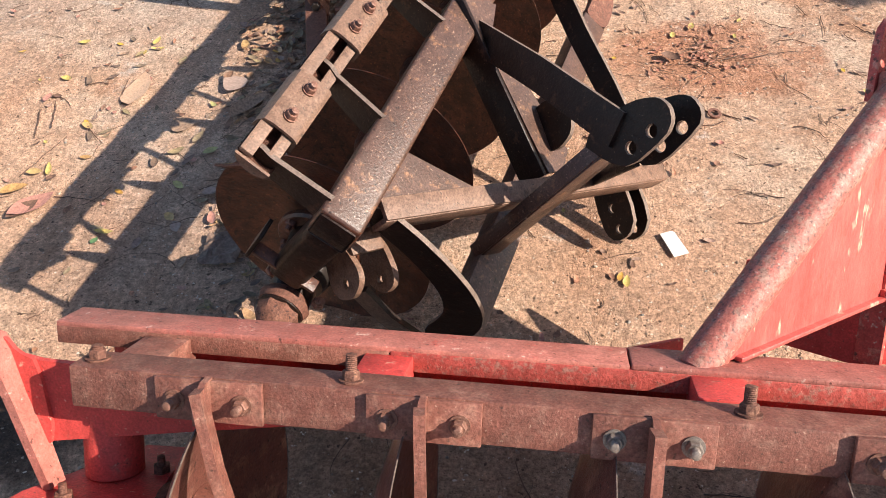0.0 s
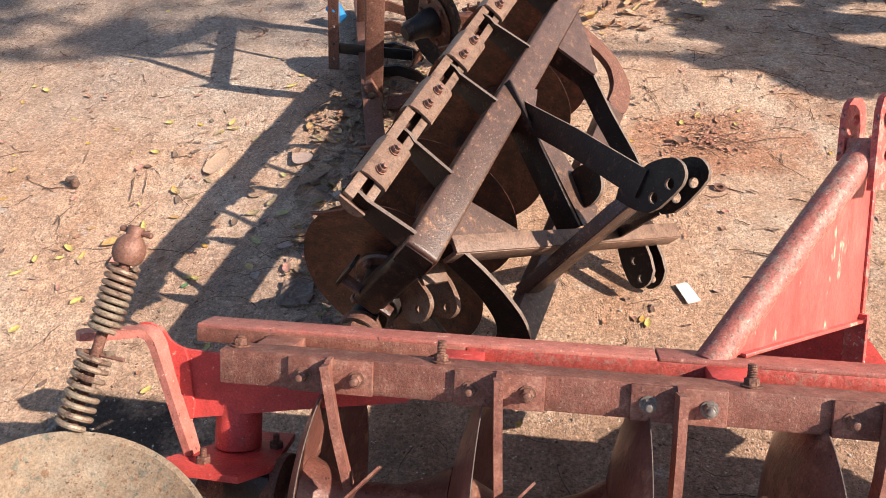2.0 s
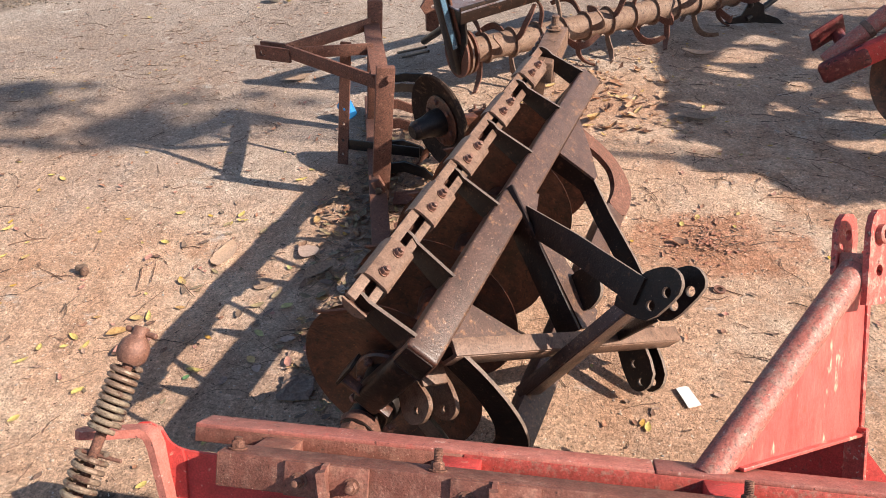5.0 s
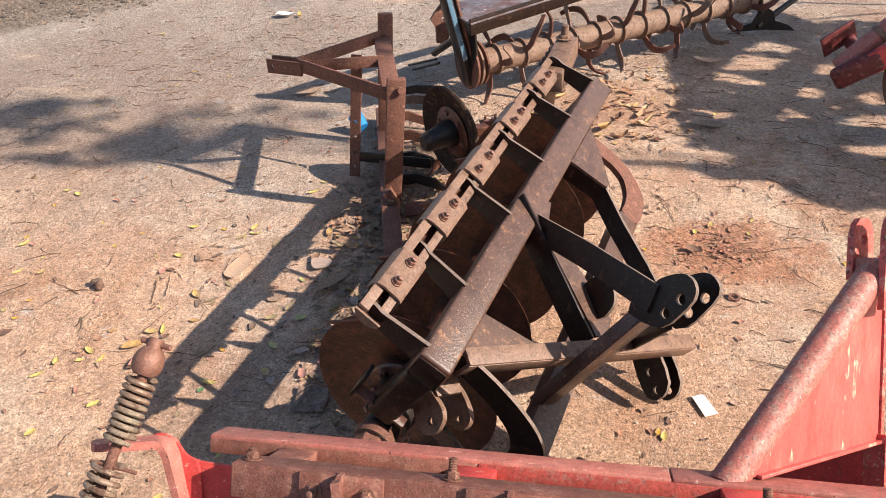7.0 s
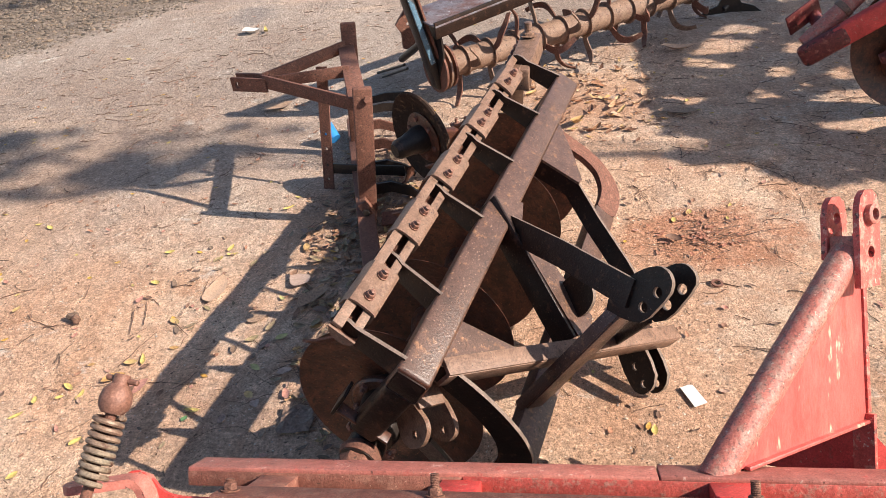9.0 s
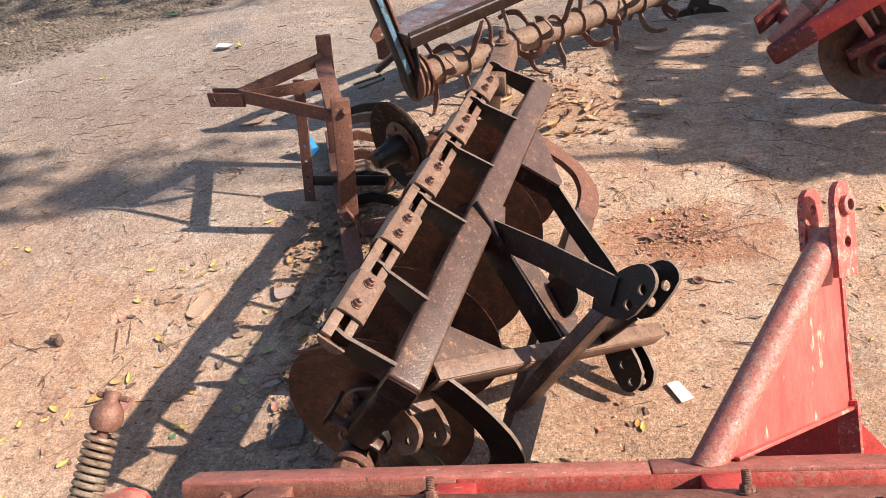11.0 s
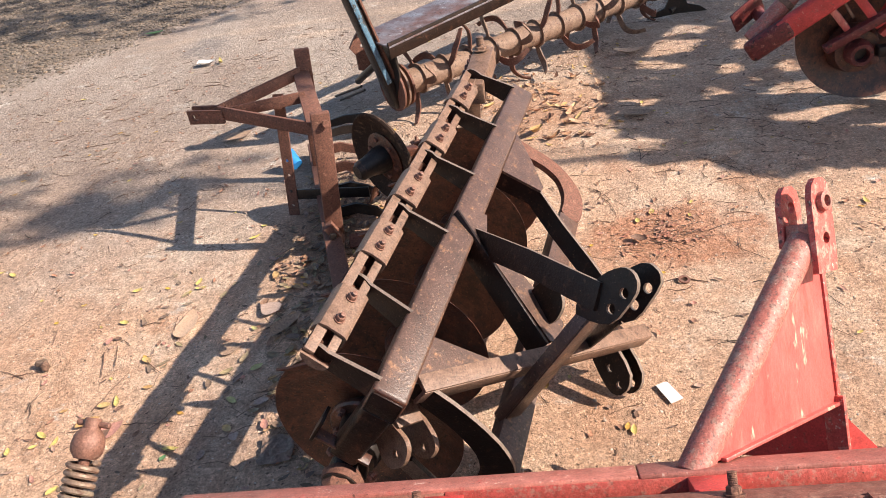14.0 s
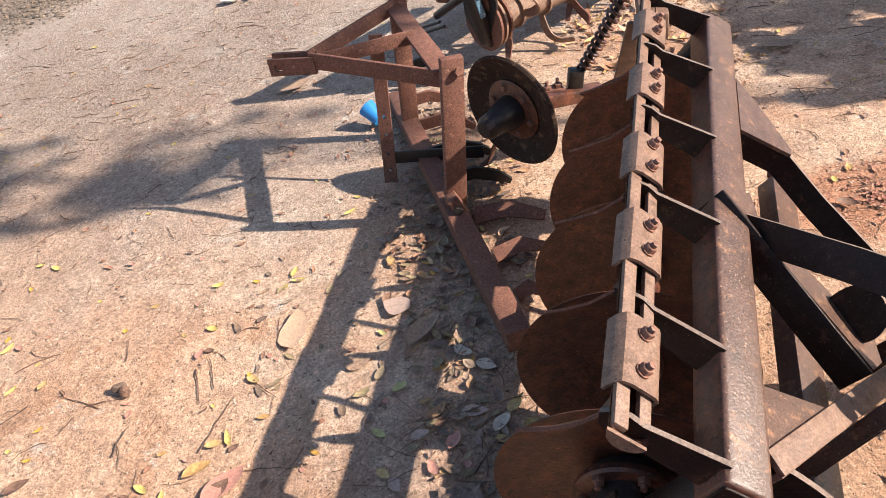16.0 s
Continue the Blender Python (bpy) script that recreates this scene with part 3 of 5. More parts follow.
    part("mid_brace", band([B(0.615, 0.085, -0.012), B(0.47, 0.20, 0.138), B(0.29, 0.325, 0.305)], (0.2, 0.2, 1), 0.07, 0.012), BLACK, t)
    # mast: two plates with pin holes, the near one on a leg that goes down past the cross bar
    D = Vector((-0.69, -0.72, 0)).normalized()          # ahead, square to the hitch line
    C = D.cross(Vector((0, 0, 1))) * -1                 # along the hitch line
    Z = Vector((0, 0, 1))
    near = [(-0.055, -0.13), (-0.072, -0.01), (-0.065, 0.03), (-0.050, 0.064), (-0.026, 0.077), (0.0, 0.073), (0.020, 0.050), (0.038, -0.043), (0.008, -0.085)]
    part("mast_plate", sheet(rounded(near, 1), [(-0.002, 0.027, 0.013), (0.006, -0.026, 0.013)], B(0.273, 0.356, 0.34), D, Z, 0.012), BLACK, t)
    far = [(-0.10, -0.12), (-0.075, -0.01), (-0.068, 0.03), (-0.060, 0.056), (-0.043, 0.075), (-0.012, 0.081), (0.011, 0.065), (0.038, -0.036), (0.020, -0.085)]
    part("mast_plate", sheet(rounded(far, 1), [(-0.004, 0.032, 0.013), (0.006, -0.024, 0.013)], B(0.33, 0.413, 0.345), D, Z, 0.012), BLACK, t)
    o = B(0.273, 0.356, 0.34)
    p0, p1 = o + D * -0.03 + Z * -0.09, o + D * 0.032 + Z * -0.525
    part("mast_leg", box(p0, p1, 0.034, 0.010, up=C, bev=0.002, bm=box(p0 + D * 0.016 + C * 0.026, p1 + D * 0.016 + C * 0.026, 0.010, 0.055, up=C, bev=0.002)), GREYBEAM, t)
    part("mast_foot", sheet(rounded([(-0.055, -0.06), (0.03, -0.05), (0.06, 0.0), (0.04, 0.06), (-0.02, 0.075), (-0.06, 0.04)]), [], B(0.50, 0.33, 0.03), D, Z, 0.012), BLACK, t)
    part("mast_leg", box(B(0.335, 0.41, 0.26), B(0.52, 0.50, -0.02), 0.050, 0.010, up=C, bev=0.002), BLACK, t)
    # lower hitch lugs: a pair of flat plates under the far end of the cross bar
    lug = [(-0.105, -0.030), (-0.105, 0.058), (0.045, 0.058), (0.082, 0.024), (0.084, -0.022), (0.055, -0.046), (-0.02, -0.046)]
    for x, y in ((0.588, 0.652), (0.626, 0.694)):
        part("hitch_lug", sheet(rounded(lug, 1), [(0.0, 0.0, 0.012), (0.057, 0.0, 0.012)], B(x, y, -0.100), D, Z, 0.013), BLACK, t)
    part("lug_web", box(B(0.655, 0.62, -0.12), B(0.655, 0.62, -0.02), 0.05, 0.06, bev=0.004), BLACK, t)
    for o, pl in ((B(-0.012, 0.159, -0.195), [(-0.10, -0.04), (-0.10, 0.03), (-0.065, 0.03), (-0.018, 0.054), (0.012, 0.050), (0.034, 0.012), (0.025, -0.034), (0.0, -0.058), (-0.05, -0.06)]),
                  (B(0.042, 0.216, -0.188), [(-0.13, -0.05), (-0.13, 0.02), (-0.095, 0.02), (-0.062, 0.042), (-0.006, 0.052), (0.024, 0.043), (0.033, 0.0), (0.0, -0.044), (-0.05, -0.05)])):
        part("hitch_lug", sheet(rounded(pl), [(-0.002, -0.002, 0.011)], o, D, Z, 0.013), TANSTEEL, t)
    part("lug_bridge", box(B(0.035, 0.105, -0.155), B(0.095, 0.155, -0.15), 0.05, 0.014, bev=0.003), TANSTEEL, t)
    # curved straps at both ends
    outer = [(0.075, 0.004), (0.17, 0.004), (0.26, -0.008), (0.345, -0.032), (0.405, -0.068), (0.438, -0.12), (0.45, -0.26)]
    inner = [(0.37, -0.26), (0.36, -0.15), (0.315, -0.10), (0.22, -0.068), (0.075, -0.058)]
    part("curved_strap", sheet(rounded(outer + inner), [], B(0.045, 0, 0), (0, -1, 0), (0, 0, 1), 0.012), BLACK, t)
    # lower bar: an angle iron beside the discs that bends in under the far end of the beam
    bm = box(B(0.04, 0.391, -0.190), B(1.24, 0.391, -0.190), 0.012, 0.056, bev=0.002)
    part("lower_bar", box(B(0.04, 0.426, -0.165), B(1.24, 0.426, -0.165), 0.081, 0.012, bev=0.002, bm=bm), GREYBEAM, t, "angle-iron lower bar, dusty on top")
    hook = [(1.236, 0.467), (1.312, 0.473), (1.394, 0.461), (1.456, 0.421), (1.503, 0.346), (1.510, 0.262), (1.490, 0.146), (1.475, 0.05),
            (1.405, 0.05), (1.418, 0.180), (1.438, 0.277), (1.421, 0.343), (1.361, 0.381), (1.293, 0.390), (1.236, 0.386)]
    part("curved_strap", sheet(rounded(hook), [], B(0, 0, -0.170), (1, 0, 0), (0, -1, 0), 0.022), RUST, t)
    part("lower_strap", band([B(0.03, 0.20, -0.26), B(0.04, 0.30, -0.30), B(0.05, 0.40, -0.31)], (1, 0, 0), 0.014, 0.05), BLACK, t)
    return t


def clamp(B, x, dz):
    """A plate folded over the rails."""
    w = 0.075
    out = bmesh.new()
    prof = [(-0.186, -0.066), (-0.184, -0.045), (-0.175, -0.027), (-0.160, -0.022), (-0.118, -0.022), (-0.108, -0.024), (-0.101, -0.030), (-0.099, -0.062)]
    prof = [(y, z + dz) for y, z in prof]
    rows = []
    for xx in (x - w, x + w):
        rows.append(([out.verts.new(B(xx, y, z)) for y, z in prof], [out.verts.new(B(xx, y + (0.006 if k < 2 else (-0.006 if k > 5 else 0)), z - (0.007 if 1 < k < 7 else 0))) for k, (y, z) in enumerate(prof)]))
    (a, a2), (b, b2) = rows
    for k in range(len(prof) - 1):
        out.faces.new((a[k], a[k + 1], b[k + 1], b[k]))
        out.faces.new((a2[k], b2[k], b2[k + 1], a2[k + 1]))
        out.faces.new((a[k], a2[k], a2[k + 1], a[k + 1]))
        out.faces.new((b[k], b[k + 1], b2[k + 1], b2[k]))
    out.faces.new((a[0], b[0], b2[0], a2[0]))
    out.faces.new((a[-1], a2[-1], b2[-1], b[-1]))
    return out


harrow_black()

# ---- red disc harrow ----
RF = frame_of((0.089, 0.574, 0.598), (0.9965, -0.08, 0.022), (0.035, 0.543, 0.838)) @ Matrix.Scale(0.97, 4)   # x along the beams, y away to the hitch, z up from its frame


def spring_coil(p0, p1, R, r, turns, bm=None):
    p0, p1 = Vector(p0), Vector(p1)
    d, s, q = axes(p0, p1, (0.2, 0.9, 0.3))
    n = int(turns * 16)
    return pipe([p0 + (p1 - p0) * (k / n) + (s * math.cos(k * math.pi / 8) + q * math.sin(k * math.pi / 8)) * R for k in range(n + 1)], r, 8, bm)


def harrow_red():
    t = thing("disc_harrow", RF, "faded red disc harrow with rusty gang beam and tail wheel", "harrow")
    V = lambda x, y, z: Vector((x, y, z))
    X1 = 1.55
    part("gang_beam", box(V(-0.602, 0.063, -0.001), V(X1, 0.063, -0.001), 0.066, 0.068, bev=0.004), BROWN, t, "rusty red-brown square gang beam")
    # rear channel
    part("rear_beam", box(V(-0.725, 0.222, 0.036), V(0.24, 0.222, 0.036), 0.078, 0.012, bev=0.003), DUSTRED, t)
    part("rear_beam", box(V(0.242, 0.222, 0.038), V(X1, 0.222, 0.038), 0.080, 0.013, bev=0.004), DUSTRED, t, "scuffed red painted top plate")
    part("rear_lip", box(V(-0.725, 0.188, 0.018), V(-0.14, 0.188, 0.018), 0.011, 0.032, bev=0.002), BROWN, t)
    part("rear_lip", box(V(-0.138, 0.187, 0.018), V(X1, 0.187, 0.018), 0.012, 0.034, bev=0.003), REDTUBE2, t, "red painted lip")
    part("rear_web", box(V(-0.66, 0.250, -0.01), V(X1, 0.250, -0.01), 0.012, 0.075, bev=0.002), RED, t)
    part("lower_channel", box(V(0.19, 0.36, -0.045), V(0.365, 0.485, -0.045), 0.010, 0.060, bev=0.002, bm=box(V(0.21, 0.345, -0.07), V(0.40, 0.46, -0.07), 0.09, 0.010, bev=0.002)), RED, t, "red channel behind the top plate")
    part("lower_channel", box(V(0.25, 0.26, -0.05), V(0.40, 0.44, -0.05), 0.010, 0.060, bev=0.002), RED, t)
    part("rear_flange", box(V(-0.52, 0.17, -0.045), V(X1, 0.17, -0.045), 0.15, 0.010, bev=0.002), RED, t)
    # unseen block, added only to shade the strip of ground behind the beams
    part("shade_block", box(V(0.90, 0.33, 0.02), V(1.13, 0.33, 0.02), 0.14, 0.06, bev=0.006), RED, t)
    part("spacer", box(V(-0.56, 0.14, 0.006), V(-0.48, 0.14, 0.006), 0.12, 0.045, bev=0.003), BROWN, t)
    part("spacer", box(V(-0.18, 0.14, 0.0), V(-0.10, 0.14, 0.0), 0.10, 0.055, bev=0.003), RED, t)
    part("spacer", box(V(0.33, 0.15, 0.004), V(0.41, 0.15, 0.004), 0.10, 0.06, bev=0.003), RED, t)
    for x, sh in ((-0.572, 0.004), (-0.17, 0.022), (0.39, 0.022), (0.95, 0.022)):
        part("clamp_stud", hexbolt(V(x, 0.062, 0.033), (0, 0.05, 1), 0.0135, 0.013, sh, 0.009, washer=0.019), RUST, t)
    AX = (0.10, -0.285)
    R = 0.27
    rim = (-0.385, -0.083, 0.214, 0.512, 0.812, 1.112, 1.412)
    for k, x in enumerate(rim):
        part("disc", lathe([(-a, b) for a, b in dish(R, 0.062)], V(x, *AX), (1, 0, 0), 72, closed=True), REDDISC, t)
        part("disc_edge", lathe([(x - 0.0008, R - 0.002), (x - 0.0008, R + 0.0006), (x + 0.0008, R + 0.0006), (x + 0.0008, R - 0.002)], V(0, *AX), (1, 0, 0), 72, closed=True), WORNEDGE, t, "thin worn disc rim")
        if k + 1 < len(rim):
            n = rim[k + 1]
            part("spool", lathe([(x - 0.055, 0), (x - 0.055, 0.085), (x - 0.02, 0.07), (x + 0.03, 0.045), (n - 0.17, 0.045), (n - 0.11, 0.065), (n - 0.062, 0.095), (n - 0.062, 0)], V(0, *AX), (1, 0, 0), 32), REDDISC, t)
    part("axle", rod(V(-0.68, *AX), V(1.55, *AX), 0.020, 16), RUST, t)
    part("end_bearing", lathe([(-0.64, 0), (-0.64, 0.05), (-0.60, 0.062), (-0.53, 0.062), (-0.50, 0.085), (-0.485, 0.085), (-0.485, 0)], V(0, *AX), (1, 0, 0), 32), RUST, t)
    # scraper brackets
    for k, x in enumerate((-0.375, -0.055, 0.262, 0.60, 0.92, 1.24)):
        part("scraper_bracket", box(V(x - 0.083, 0.024, -0.001), V(x + 0.083, 0.024, -0.001), 0.009, 0.066, bev=0.002), BROWN, t)
        fin = [(0.028, 0.036), (0.028, -0.034), (0.005, -0.034), (-0.022, -0.02), (-0.022, 0.012), (0.005, 0.034)]
        part("bracket_fin", sheet(fin, [], V(x, 0, 0), (0, 1, 0), (0, 0, 1), 0.010), BROWN, t)
        for s in (-1, 1):
            part("bracket_bolt", hexbolt(V(x + s * 0.052, 0.020, -0.002), (0, -1, 0), 0.012, 0.011, 0.010, washer=0.016), ZINC if k == 2 else BOLT, t)
        lean = (0.05, 0.01, 0.0, -0.02, 0.0, 0.0)[k]
        part("scraper_stem", band([V(x, -0.012, 0.03), V(x + lean * 0.5, -0.018, -0.09), V(x + lean, -0.010, -0.20)], (1, 0.15, 0), 0.016, 0.030), BROWN, t)
        e = V(x + lean, -0.01, -0.20)
        pts = [e + V(-0.035, 0.02, -0.105), e + V(-0.015, -0.02, -0.06), e + V(0.012, -0.035, 0.0), e + V(0.065, -0.025, 0.055)]
        part("scraper_blade", band(pts, [(-0.15, 1, -0.4), (-0.15, 1, -0.45), (-0.12, 1, -0.5), (-0.1, 1, -0.55)], [0.030, 0.048, 0.052, 0.016], 0.005), REDDISC, t)
    # hitch head: round tube, plate, lugs
    p0, p1 = V(0.342, 0.217, 0.025), V(0.670, 0.4665, 0.45)
    part("head_tube", rod(p0, p1, 0.033, 28), REDTUBE, t)
    ex = (V(0.72, 0.53, 0.076) - V(0.40, 0.23, 0.05)).normalized()
    ez = V(0, 0, 1)
    o = V(0.40, 0.23, 0.05)
    L1 = (V(0.72, 0.53, 0) - V(0.40, 0.23, 0)).length
    part("head_plate", sheet([(-0.02, 0.0), (L1, 0.008), (L1 - 0.01, 0.41), (L1 - 0.09, 0.40)], [], o, ex, ez, 0.010), REDPLATE, t)
    part("plate_flange", box(o + V(0, 0, 0.0), o + ex * (L1 + 0.01) + V(0, 0, 0.004), 0.035, 0.008, bev=0.002), REDPLATE, t)
    part("back_flange", box(o + ex * L1 + V(0, 0, 0.02), o + ex * (L1 - 0.01) + V(0, 0, 0.42), 0.014, 0.022, up=ex.cross(ez), bev=0.003), REDLUG, t)
    nn = ex.cross(ez).normalized()
    lug = p1 + ex * 0.016
    for side, top, low in ((-0.036, 0.576, 0.440), (0.036, 0.586, 0.380)):
        cut = [(-0.040, low), (0.034, low), (0.039, low + 0.03), (0.040, top - 0.045), (0.030, top - 0.012), (0.012, top), (-0.016, top), (-0.032, top - 0.014), (-0.040, top - 0.04)]
        part("head_lug", sheet(cut, [(0.0, top - 0.052, 0.013), (0.004, top - 0.132, 0.013)] if side > 0 else [(0.0, top - 0.048, 0.013)], V(lug.x, lug.y, 0) + nn * side, ex, ez, 0.014), REDLUG, t)
    hole = V(lug.x, lug.y, 0.534)
    part("lug_block", box(V(lug.x, lug.y, 0.472) - nn * 0.029, V(lug.x, lug.y, 0.472) + nn * 0.029, 0.070, 0.034, bev=0.006), REDTUBE, t)
    part("lug_collar", lathe([(0, 0.013), (0, 0.022), (0.012, 0.022), (0.014, 0.019), (0.014, 0.013)], hole + nn * 0.043, nn, 20, closed=True), REDTUBE, t)
    part("hitch_post", box(o + ex * (L1 - 0.005) + V(0, 0, 0.02), o + ex * (L1 - 0.005) + V(0, 0, -0.13), 0.012, 0.05, up=ex.cross(ez), bev=0.002), REDLUG, t)
    part("lower_hitch", sheet([(-0.26, -0.14), (-0.005, -0.14), (-0.005, 0.02), (-0.26, 0.02)], [], o + ex * L1, (0.78, -0.62, 0), ez, 0.010), RED, t)
    part("side_gusset", sheet([(0.0, -0.13), (0.10, -0.13), (0.0, -0.01)], [], o + ex * L1, (1, 0.1, 0), ez, 0.010), RED, t)
    # left end: bearing hanger and arm to the tail wheel
    part("end_plate", sheet([(-0.735, 0.010), (-0.70, 0.004), (-0.20, -0.01), (-0.24, -0.065), (-0.45, -0.098), (-0.714, -0.142)], [], V(0, 0.106, 0.0), (1, 0, 0), (0, 0, 1), 0.012), RED, t)
    part("hanger_tube", rod(V(-0.61, 0.150, -0.04), V(-0.61, 0.140, -0.205), 0.048, 28), RED, t)
    part("hanger_plate", sheet([(-0.735, 0.0), (-0.72, 0.05), (-0.60, 0.23), (-0.52, 0.235), (-0.50, 0.06), (-0.545, -0.01)], [], V(0, 0, -0.212), (1, 0, 0), (0, 1, 0), 0.014), RED, t)
    part("bearing_box", box(V(-0.60, 0.10, -0.26), V(-0.50, 0.10, -0.26), 0.13, 0.08, bev=0.01), DARK, t)
    for x, y in ((-0.64, 0.04), (-0.53, 0.15)):
        part("hanger_bolt", hexbolt(V(x, y, -0.205), (0, 0, 1), 0.015, 0.013, 0.012), RUST, t)
    strap = [(-0.896, 0.018, 0.040), (-0.888, 0.022, 0.041), (-0.837, 0.045, 0.042), (-0.787, 0.068, 0.046), (-0.774, 0.073, 0.045), (-0.762, 0.077, 0.037), (-0.753, 0.080, 0.018), (-0.734, 0.085, -0.052), (-0.706, 0.080, -0.135), (-0.680, 0.075, -0.205)]
    part("wheel_arm", band(strap, (0.1, 1, 0), [0.024, 0.046, 0.052, 0.054, 0.054, 0.054, 0.052, 0.048, 0.040, 0.034], 0.017), DUSTRED, t, "dusty bent strap that holds the spring rod")
    part("arm_shoulder", sheet(rounded([(-0.811, 0.050), (-0.798, 0.058), (-0.777, 0.057), (-0.751, 0.041), (-0.734, 0.019), (-0.700, 0.006), (-0.682, -0.137), (-0.720, -0.141), (-0.755, -0.005), (-0.776, 0.031)], 1), [], V(0, 0.096, 0), (1, 0, 0), (0, 0, 1), 0.008), RED, t, "red rounded shoulder plate of the wheel arm")
    # spring rod
    top, low = V(-0.781, 0.018, 0.215), V(-0.841, -0.082, -0.106)
    d = (low - top).normalized()
    part("spring_rod", rod(top, low, 0.0105, 14), RUST, t)
    part("rod_ball", lathe([(-0.032, 0), (-0.030, 0.018), (-0.017, 0.028), (0, 0.031), (0.014, 0.029), (0.026, 0.020), (0.028, 0)], top, d, 24), BOLT, t, "rusty round knob")
    part("rod_cap", rod(top - d * 0.05, top - d * 0.028, 0.016, 16), BOLT, t)
    part("cross_pin", rod(top - d * 0.038 + V(-0.030, 0.0, 0.008), top - d * 0.038 + V(0.036, 0, -0.006), 0.006, 10), BOLT, t)
    a = top + d * 0.030
    b = top + (low - top) * 0.458
    part("upper_spring", spring_coil(a, b, 0.026, 0.0055, 9), SPRING, t)
    part("lower_spring", spring_coil(top + (low - top) * 0.575, low, 0.028, 0.0058, 8), SPRING, t)
    part("stop_pin", rod(top + (low - top) * 0.602 + V(-0.04, 0, 0.008), top + (low - top) * 0.602 + V(0.06, 0, -0.006), 0.004, 8), BOLT, t)
    # tail wheel, leaning
    wm = RF.inverted()
    c = wm @ Vector((-0.646, 0.2805, 0.4995))
    n = (wm.to_3x3() @ Vector((0.50, 0.05, 1.0))).normalized()
    w = part("tail_wheel", lathe([(-0.125, 0.142), (-0.10, 0.168), (-0.03, 0.228), (-0.010, 0.247), (0.004, 0.251), (0.012, 0.247), (0.010, 0.236), (-0.014, 0.216), (-0.060, 0.170), (-0.085, 0.148), (-0.12, 0.142)], c, n, 72, closed=True), WHEELSTEEL, t, "pale worn steel furrow wheel")
    # recessed disc and hub: the deep shade in there is put into their colour
    part("wheel_disc", lathe([(-0.135, 0), (-0.135, 0.16), (-0.118, 0.164), (-0.112, 0.156), (-0.122, 0.14), (-0.122, 0)], c - n * 0.02, n, 40), DIRT_OR_SHADE, w)
    part("hub", lathe([(-0.124, 0), (-0.124, 0.11), (-0.116, 0.105), (-0.110, 0.06), (-0.075, 0.05), (-0.068, 0.04), (-0.068, 0)], c - n * 0.02, n, 28), DIRT_OR_SHADE, w)
    d1, s1, q1 = axes((0, 0, 0), n)
    for k in range(5):
        an = 1.1 + 2 * math.pi * k / 5
        part("hub_bolt", hexbolt(c + n * -0.118 + (s1 * math.cos(an) + q1 * math.sin(an)) * 0.092, n, 0.013, 0.013, 0.014, 0.009), BOLT, w)
    part("wheel_axle", rod(c - n * 0.24, c - n * 0.13, 0.022, 14), RUST, t)
    return t


harrow_red()

# ---- tine cultivator lying behind ----
def cultivator():
    t = thing("tine_cultivator", Matrix.Translation((-0.55, 2.7, 0)), "small rusty tine cultivator with a three-point head", "cultivator")
    I = Matrix.Identity(4)
    P = lambda n, bm, m=RUST, lab="": part(n, bm, m, t, lab, I)
    P("main_beam", box((-0.405, 1.92, 0.045), (-0.74, 3.58, 0.05), 0.075, 0.075, bev=0.006))
    P("front_post", box((-0.535, 2.615, 0.04), (-0.467, 2.575, 0.63), 0.03, 0.075, up=(0.97, 0.24, 0), bev=0.006))
    P("post_bolt", hexbolt((-0.452, 2.56, 0.585), (0.5, -0.85, 0.1), 0.016, 0.006))
    P("back_post", box((-0.68, 3.30, 0.04), (-0.625, 3.28, 0.68), 0.03, 0.07, up=(0.97, 0.24, 0), bev=0.006))
    P("head_plate", box((-0.495, 2.60, 0.575), (-0.65, 3.27, 0.575), 0.075, 0.012, up=(0.15, 0.0, 1), bev=0.002))
    P("top_bar", box((-0.94, 2.845, 0.59), (-0.485, 2.60, 0.545), 0.012, 0.058, bev=0.002))
    P("top_bar", box((-0.94, 2.86, 0.59), (-0.65, 3.25, 0.58), 0.012, 0.055, bev=0.002))
    P("middle_bar", box((-0.93, 2.86, 0.575), (-0.58, 2.93, 0.575), 0.010, 0.05, bev=0.002))
    P("top_eye", sheet([(-0.15, -0.03), (0.02, -0.03), (0.02, 0.03), (-0.15, 0.03)], [(-0.115, 0, 0.015)], (-0.94, 2.835, 0.575), (0.95, -0.28, 0.0), (0, 0, 1), 0.012))
    P("top_eye", sheet([(-0.15, -0.03), (0.02, -0.03), (0.02, 0.03), (-0.15, 0.03)], [(-0.115, 0, 0.015)], (-0.93, 2.885, 0.575), (0.95, -0.28, 0.0), (0, 0, 1), 0.012))
    P("strut", sheet([(-0.025, 0.0), (0.025, 0.0), (0.025, 0.58), (-0.025, 0.58)], [(0, 0.05, 0.008), (0, 0.12, 0.008), (0, 0.20, 0.008), (0, 0.27, 0.008)], (-0.775, 2.955, 0.0), (0.97, -0.2, 0), (0.10, 0.10, 1), 0.010), RUST)
    P("strut_bolt", hexbolt((-0.72, 2.99, 0.53), (0.2, -0.97, 0), 0.016, 0.012))
    P("cross_bar", box((-0.77, 2.97, 0.10), (-0.40, 2.93, 0.08), 0.010, 0.05, bev=0.002), DARK)
    P("foot_bracket", box((-0.545, 2.58, 0.085), (-0.51, 2.585, 0.10), 0.085, 0.10, bev=0.004), RUST)
    P("foot_bolt", hexbolt((-0.525, 2.535, 0.10), (0.1, -1, 0), 0.016, 0.012), DARK)
    for k, y in enumerate((2.80, 3.02, 3.26, 3.50)):
        x0 = -0.53 - (y - 2.6) * 0.2
